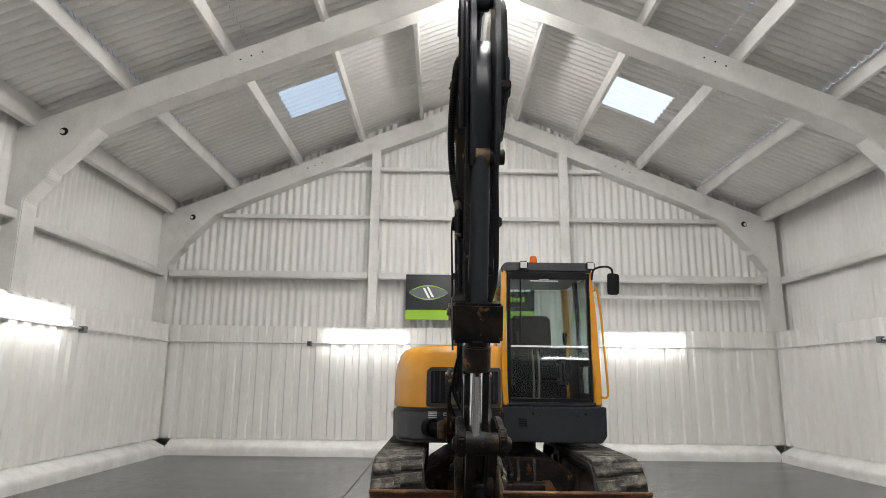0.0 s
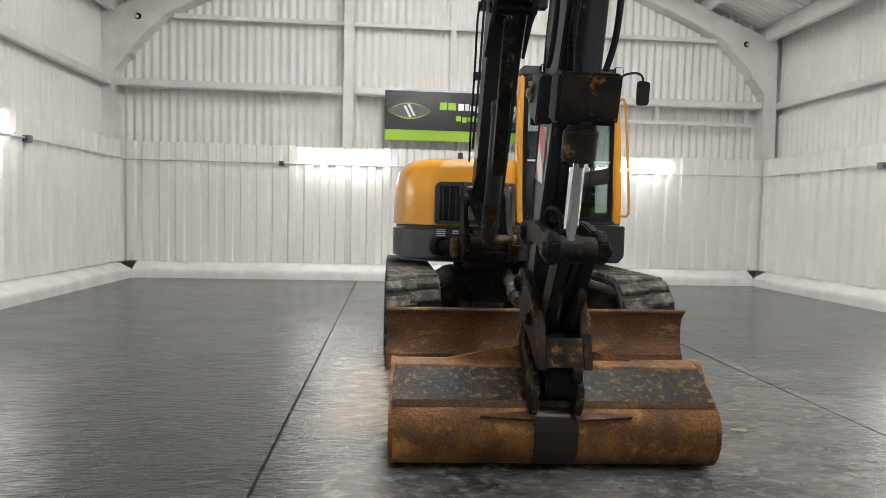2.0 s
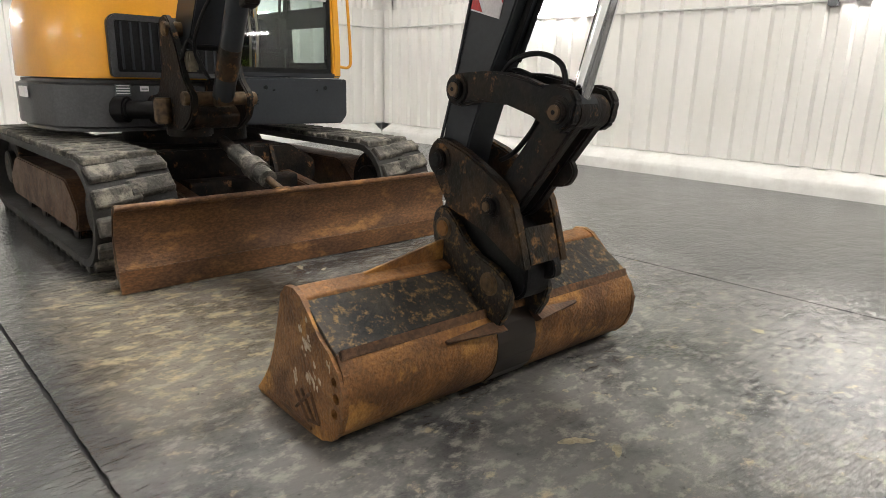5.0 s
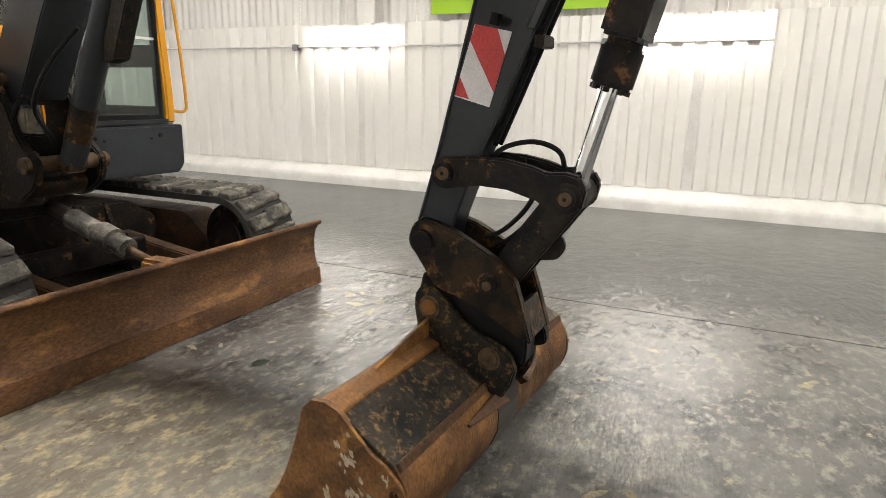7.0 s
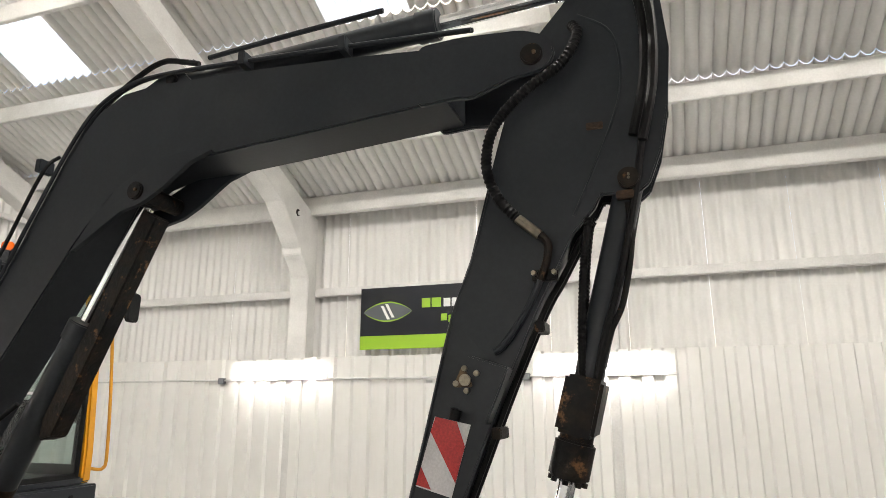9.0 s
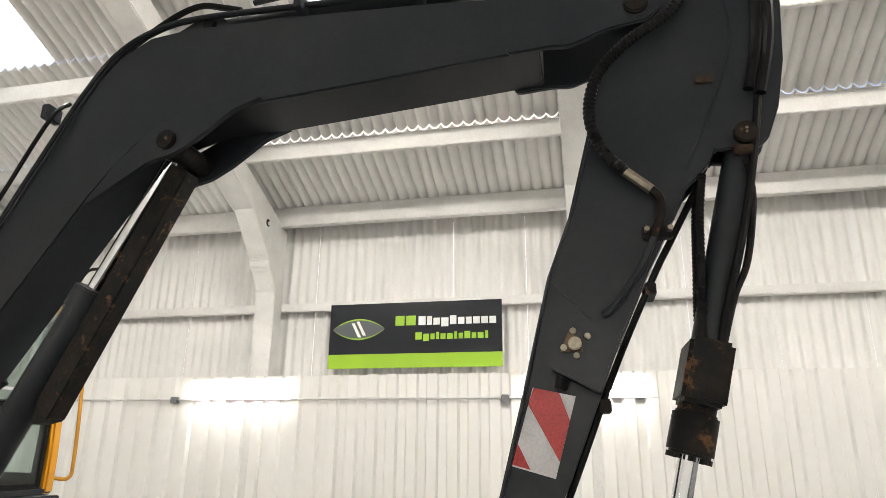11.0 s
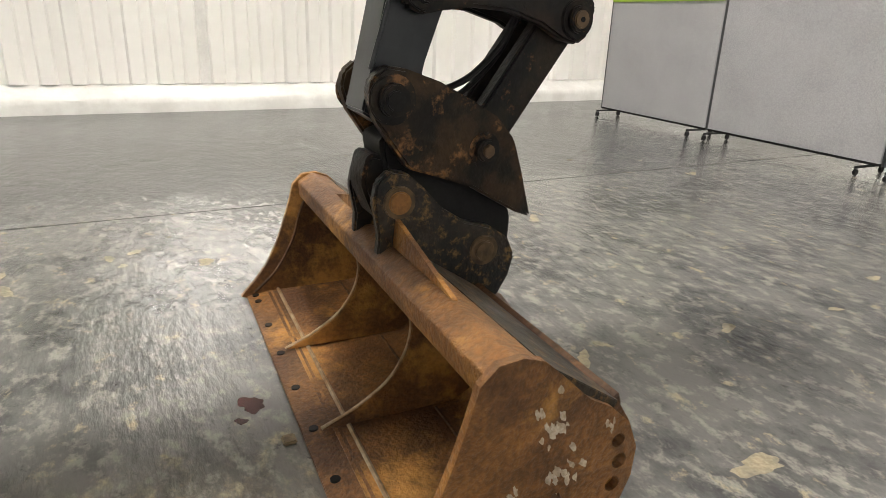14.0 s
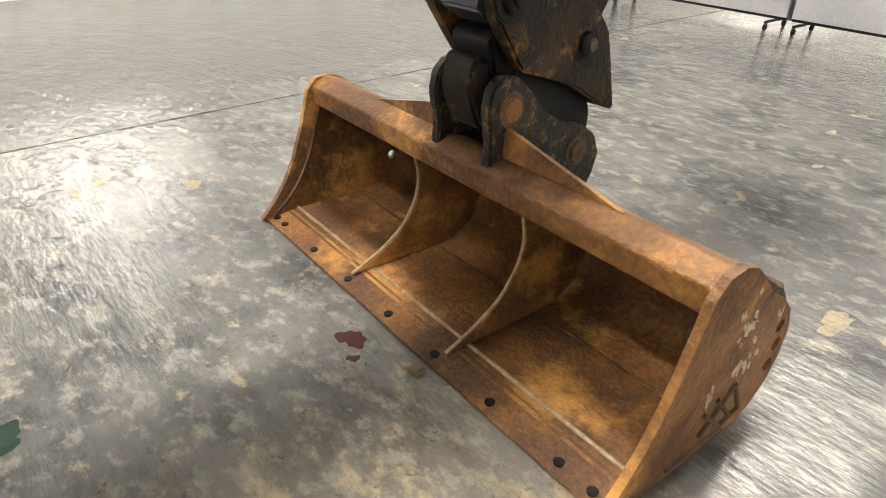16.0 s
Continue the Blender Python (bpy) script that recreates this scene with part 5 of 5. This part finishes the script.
for x in (-0.006, 0.094):
    ex("push_link", prism(rounded([(3.18, 1.075), (3.27, 1.06), (3.53, 0.70), (3.45, 0.645), (3.40, 0.68), (3.16, 1.01)], 0.035), x, x + 0.05, "x", 0.008), M_WORN, "scuffed black push link")
ex("lifting_eye", prism(rounded([(3.33, 0.86), (3.27, 0.88), (3.24, 0.83), (3.27, 0.78), (3.36, 0.77)], 0.025), 0.10, 0.13, "x", 0.006), M_WORN)
for pts in ([(0.03, 3.53, 1.12), (0.0, 3.44, 1.18), (0.0, 3.34, 1.20), (0.01, 3.26, 1.17), (0.02, 3.24, 1.10)], [(0.05, 3.52, 1.12), (0.03, 3.46, 1.15), (0.03, 3.38, 1.13)],
            [(0.04, 3.33, 1.05), (0.04, 3.38, 0.96), (0.05, 3.46, 0.88), (0.06, 3.53, 0.845)], [(0.09, 3.31, 1.02), (0.09, 3.36, 0.93), (0.09, 3.44, 0.85), (0.09, 3.50, 0.81)]):
    ex("hitch_hose", tube(pts, 0.009), M_BLACK)

# quick hitch
HITCH = [(3.785, 0.845), (3.775, 0.885), (3.74, 0.912), (3.69, 0.905), (3.60, 0.875), (3.52, 0.835), (3.43, 0.785), (3.375, 0.725), (3.345, 0.64), (3.305, 0.505), (3.36, 0.525), (3.43, 0.565), (3.50, 0.605), (3.60, 0.64), (3.68, 0.665), (3.72, 0.72), (3.765, 0.785)]
for x in (-0.052, 0.148):
    h = ex("hitch_plate", prism(HITCH, x, x + 0.045, "x", 0.007, 2, 20), M_HITCH, "greasy brown quick hitch side plate")
    xo = x - 0.004 if x < 0 else x + 0.039
    for y, z, r in ((3.725, 0.835, 0.060), (3.468, 0.703, 0.045)):
        ex("boss", rod((xo, y, z), (xo + 0.010, y, z), r, seg=22, bevel=0.003), M_WORN, "", h)
        ex("hitch_pin", rod((xo - 0.018, y, z), (xo + 0.028, y, z), r * 0.66, seg=18, bevel=0.004), M_WORN, "", h)
        ex("pin_face", rod((xo - 0.024, y, z), (xo + 0.034, y, z), r * 0.42, seg=6 if r < 0.05 else 18, bevel=0.003), M_PIN if r < 0.05 else M_BLACK, "", h)
ex("hitch_body", prism(rounded([(3.74, 0.74), (3.70, 0.56), (3.62, 0.50), (3.52, 0.46), (3.40, 0.36), (3.34, 0.40), (3.335, 0.50), (3.40, 0.62), (3.52, 0.70), (3.64, 0.76)], 0.03), 0.0, 0.14, "x", 0.01), M_BLACK, "black quick hitch centre body")
ex("hitch_hook", prism(rounded([(3.76, 0.70), (3.78, 0.62), (3.74, 0.52), (3.66, 0.50), (3.66, 0.60), (3.70, 0.68)], 0.025), 0.015, 0.125, "x", 0.01), M_WORN)
ex("hitch_crossplate", prism([(3.35, 0.64), (3.31, 0.52), (3.335, 0.515), (3.375, 0.63)], -0.007, 0.148), M_HITCH)
ex("lock_lug", prism(rounded([(3.36, 0.55), (3.30, 0.52), (3.29, 0.46), (3.34, 0.44), (3.40, 0.47)], 0.02), 0.10, 0.145, "x", 0.006), M_WORN)

# grading bucket
ASKEW = -2.4
GX0, GX1 = -0.668, 0.832
shell_in = [(3.655, 0.425), (3.60, 0.392), (3.53, 0.347), (3.475, 0.308), (3.445, 0.262), (3.432, 0.205), (3.435, 0.145), (3.455, 0.09), (3.49, 0.052), (3.54, 0.030), (3.62, 0.024), (3.90, 0.022)]
shell_out = [(3.647, 0.438), (3.59, 0.405), (3.52, 0.360), (3.464, 0.320), (3.430, 0.268), (3.416, 0.205), (3.419, 0.14), (3.442, 0.080), (3.482, 0.036), (3.54, 0.013), (3.62, 0.006), (3.90, 0.004)]
bucket = ex("bucket", prism(shell_in[3:] + shell_out[3:][::-1], GX0 + 0.012, GX1 - 0.012), M_RUST, "wide rusty grading bucket resting on the floor")
ex("top_plate", prism([(3.655, 0.425), (3.475, 0.308), (3.463, 0.321), (3.645, 0.440)], GX0 + 0.012, GX1 - 0.012, "x", 0.002), M_BACK, "scratched black paint over rust", bucket)
ex("plate_seam", prism([(3.475, 0.322), (3.458, 0.335), (3.448, 0.305), (3.462, 0.296)], GX0 + 0.02, GX1 - 0.02, "x", 0.003), M_RUST_DK, "", bucket)
ex("oil_run", prism(rounded([(3.4585, 0.318), (3.4265, 0.267), (3.4125, 0.205), (3.4155, 0.139), (3.439, 0.078), (3.48, 0.033), (3.486, 0.04), (3.447, 0.085), (3.425, 0.14), (3.422, 0.205), (3.436, 0.264), (3.466, 0.312)], 0.003), -0.02, 0.18), M_OIL, "black oil run down the bucket's back", bucket)
# lip with bolt holes, built of strips between the holes
lip = ex("cutting_lip", prism([(3.88, 0.0235), (3.975, 0.010), (3.975, 0.003), (3.88, 0.003)], GX0, GX1, "x", 0.002), M_RUST, "worn orange cutting lip with bolt holes", bucket)
for x in (0.800, 0.742, 0.534, 0.325, 0.111, -0.098, -0.306, -0.520, -0.610):
    ex("bolt_hole", rod((x, 3.945, 0.010), (x, 3.945, 0.0175), 0.0125, seg=14), M_BLACK, "", lip)
ex("weld_line", tube([(GX0 + 0.02, 3.86, 0.025), (0.1, 3.86, 0.025), (GX1 - 0.02, 3.86, 0.025)], 0.006), M_EDGE, "", lip)
for xa, xb in ((GX0 + 0.03, -0.14), (-0.11, 0.30), (0.33, GX1 - 0.03)):
    ex("weld_bead", tube([(xa, 3.62, 0.027), ((xa + xb) / 2, 3.622, 0.027), (xb, 3.62, 0.027)], 0.004, 6), M_RUST_DK, "", bucket)
tube_prof = rounded([(3.652, 0.447), (3.715, 0.470), (3.768, 0.440), (3.762, 0.378), (3.70, 0.362), (3.65, 0.40)], 0.009)
ex("torsion_tube", prism(tube_prof, GX0 + 0.012, GX1 - 0.012, "x"), M_RUST, "rust-orange torsion tube along the top edge", bucket)
SIDE = [(3.70, 0.470), (3.655, 0.455), (3.60, 0.405), (3.545, 0.352), (3.49, 0.322), (3.44, 0.275), (3.412, 0.21), (3.415, 0.14), (3.44, 0.075), (3.48, 0.032), (3.54, 0.008), (3.62, 0.001), (3.97, 0.001), (3.995, 0.012), (3.94, 0.070), (3.895, 0.13), (3.855, 0.21), (3.825, 0.29), (3.80, 0.37), (3.785, 0.43), (3.75, 0.465)]
SLOTS = ((3.462, 0.238, 0.016), (3.452, 0.186, 0.018), (3.462, 0.132, 0.018))
for x in (GX0, GX1 - 0.020):
    ex("side_plate", pierced(SIDE, SLOTS, x, x + 0.020), M_RUST, "rusty bucket side plate with three holes", bucket, False)
    xi = x + 0.0225 if x < 0 else x - 0.0025
    ex("side_rib", tube([(xi, 3.945, 0.024), (xi, 3.865, 0.10), (xi, 3.80, 0.21), (xi, 3.765, 0.32), (xi, 3.73, 0.40)], 0.006, 6), M_RUST_DK, "welded seam inside the side plate", bucket)
sx = GX0 - 0.0005
random.seed(4)
for cy, cz, n, spread in ((3.615, 0.305, 16, 0.030), (3.59, 0.195, 12, 0.035), (3.70, 0.165, 5, 0.02), (3.49, 0.275, 4, 0.015), (3.655, 0.35, 3, 0.01)):
    for i in range(n):
        oy, oz = cy + random.gauss(0, spread * 0.6), cz + random.gauss(0, spread * 0.8)
        a0, big, thin = random.uniform(0.9, 1.6), random.uniform(0.006, 0.017), random.uniform(0.35, 0.7)
        pts = []
        for k in range(11):
            a = 2 * math.pi * k / 11
            r = big * random.uniform(0.5, 1.15)
            u, v = r * math.cos(a), r * thin * math.sin(a)
            pts.append((oy + u * math.cos(a0) - v * math.sin(a0), oz + u * math.sin(a0) + v * math.cos(a0)))
        ex("paint_flake", prism(pts, sx - 0.0010 - 0.00002 * i, sx), M_CHALK, "", bucket, False)
# raised emblem of bars on the side plate
for p, q in (((3.70, 0.06), (3.60, 0.15)), ((3.60, 0.15), (3.55, 0.06)), ((3.55, 0.06), (3.62, 0.045)), ((3.62, 0.045), (3.70, 0.12)), ((3.66, 0.14), (3.58, 0.05)), ((3.80, 0.03), (3.60, 0.022))):
    ex("raised_bar", rod((sx - 0.001, *p), (sx - 0.001, *q), 0.006, seg=6), M_RUST_DK, "", bucket)
GUSSET = [(3.93, 0.026), (3.84, 0.066), (3.755, 0.125), (3.705, 0.20), (3.69, 0.27), (3.70, 0.33), (3.71, 0.37), (3.69, 0.38), (3.655, 0.41), (3.50, 0.315), (3.452, 0.245), (3.445, 0.16), (3.48, 0.075), (3.56, 0.03), (3.70, 0.026)]
for x in (-0.130, 0.318):
    ex("inner_gusset", prism(GUSSET, x, x + 0.016, "x", 0.003, 2, 40), M_RUST, "curved inner stiffening plate", bucket)
    # pale tube: worn steel, with light on the free edge put into its colour
    ex("gusset_edge", tube([(x + 0.008, y, z + 0.001) for y, z in GUSSET[:7]], 0.0055, 6), M_EDGE, "worn edge of the plate, painted pale as if lit", bucket)
EAR = [(3.765, 0.585), (3.755, 0.635), (3.72, 0.665), (3.675, 0.655), (3.63, 0.615), (3.575, 0.555), (3.51, 0.515), (3.43, 0.492), (3.375, 0.455), (3.350, 0.40), (3.365, 0.34), (3.40, 0.28), (3.46, 0.30), (3.60, 0.40), (3.66, 0.42), (3.72, 0.40), (3.755, 0.43), (3.75, 0.50)]
for x in (-0.046, 0.152):
    e1 = ex("bucket_ear", prism(EAR, x, x + 0.034, "x", 0.006, 2, 20), M_BACK, "chipped black bucket ear", bucket)
for y, z in ((3.697, 0.582), (3.450, 0.428)):
    ex("bucket_pin", rod((-0.058, y, z), (0.200, y, z), 0.030, seg=20, bevel=0.004), M_PIN_OR if z > 0.5 else M_PIN, "rusty bucket pin", bucket)
    for x in (-0.0515, 0.184):
        ex("pin_collar", rod((x, y, z), (x + 0.008, y, z), 0.043, seg=20, bevel=0.003), M_PIN, "", bucket)
for x0, x1 in ((-0.045, -0.40), (0.185, 0.50)):
    w = bmesh.new()
    a = [w.verts.new((x0, *p)) for p in ((3.715, 0.455), (3.70, 0.455), (3.695, 0.54), (3.707, 0.54))]
    b = [w.verts.new((x1, *p)) for p in ((3.712, 0.455), (3.70, 0.455), (3.70, 0.468), (3.712, 0.468))]
    for k in range(4):
        w.faces.new((a[k], a[(k + 1) % 4], b[(k + 1) % 4], b[k]))
    w.faces.new(a)
    w.faces.new(b)
    ex("ear_brace", w, M_RUST, "", bucket, False)
    w = bmesh.new()
    xa, xb = (-0.02, -0.26) if x0 < 0 else (0.16, 0.42)
    a = [w.verts.new((xa, *p)) for p in ((3.44, 0.29), (3.42, 0.30), (3.37, 0.275), (3.40, 0.255))]
    b = [w.verts.new((xb, *p)) for p in ((3.432, 0.27), (3.425, 0.28), (3.415, 0.275), (3.42, 0.265))]
    for k in range(4):
        w.faces.new((a[k], a[(k + 1) % 4], b[(k + 1) % 4], b[k]))
    w.faces.new(a)
    w.faces.new(b)
    ex("rear_brace", w, M_RUST_DK, "", bucket, False)

# ---- small things on the floor ----
def blot(name, label, cat, x, y, r, mat, seed, h=0.0025, group="", stretch=1.0, turn=0.0):
    random.seed(seed)
    pts = []
    p1, p2, p3 = (random.uniform(0, 6.28) for _ in range(3))
    for k in range(30):
        a = 2 * math.pi * k / 30
        q = r * (0.8 + 0.18 * math.sin(2 * a + p1) + 0.12 * math.sin(3 * a + p2) + 0.08 * math.sin(7 * a + p3) + random.uniform(-0.05, 0.05))
        u, v = q * math.cos(a) * stretch, q * math.sin(a)
        pts.append((x + u * math.cos(turn) - v * math.sin(turn), y + u * math.sin(turn) + v * math.cos(turn)))
    ob = finish(name, prism(pts, 0.0005, h, "z"), mat)
    return tagged(ob, label, cat, group)


blot("oil_stain", "dark red wet stain on the floor", "stain", 0.11, 4.07, 0.045, M_STAIN, 1, 0.0015)
blot("oil_stain", "dark red wet stain on the floor", "stain", 0.04, 4.11, 0.018, M_STAIN, 2, 0.0015)
random.seed(11)
spots = [(1.445, 5.054, 0.06), (1.52, 5.0, 0.03), (1.30, 4.92, 0.05), (1.277, 4.03, 0.055), (1.40, 4.80, 0.045), (1.22, 4.75, 0.04), (1.35, 4.35, 0.03), (1.40, 3.05, 0.035), (1.311, 2.309, 0.05), (-0.55, 4.0, 0.05), (-0.95, 3.2, 0.045), (-0.66, 2.99, 0.055), (-0.49, 4.085, 0.035), (1.51, 4.30, 0.035), (1.46, 4.40, 0.03)]
spots += [(random.uniform(0.2, 2.0), random.uniform(4.6, 5.3), random.uniform(0.01, 0.03)) for _ in range(14)] + [(random.uniform(-0.9, 3.4), random.uniform(0.2, 3.2), random.uniform(0.012, 0.04)) for _ in range(26)]
for i, (x, y, r) in enumerate(spots):
    blot("bare_patch", "pale patch of bare concrete in the paint", "worn patch", x, y, 0.75 * r, M_CHIP, 20 + i, 0.0009, "bare patches", 1.2 + 0.5 * (i % 3), 0.7 * i)
SCUFFS = ((-1.49, 3.55, 0.022, 0.25), (-1.46, 3.40, 0.018, 0.3), (-1.32, 3.44, 0.016, -0.5))
leaf = finish("dry_leaf", box((-0.114, 4.00, 0.001), (-0.075, 4.035, 0.012), 0.004), M_LEAF)
tagged(leaf, "small curled dry leaf on the floor", "leaf")
blot("oil_stain", "dark green wet stain on the floor", "stain", 0.283, 4.828, 0.05, M_GREENSTAIN, 71, 0.0012)
for i, (x, y, q, turn) in enumerate(SCUFFS):
    blot("paint_scuff", "pale scuff worn into the grey floor paint", "scuff", x, y, q, M_SCUFF, 80 + i, 0.0007, "paint scuffs", 4.5, turn)
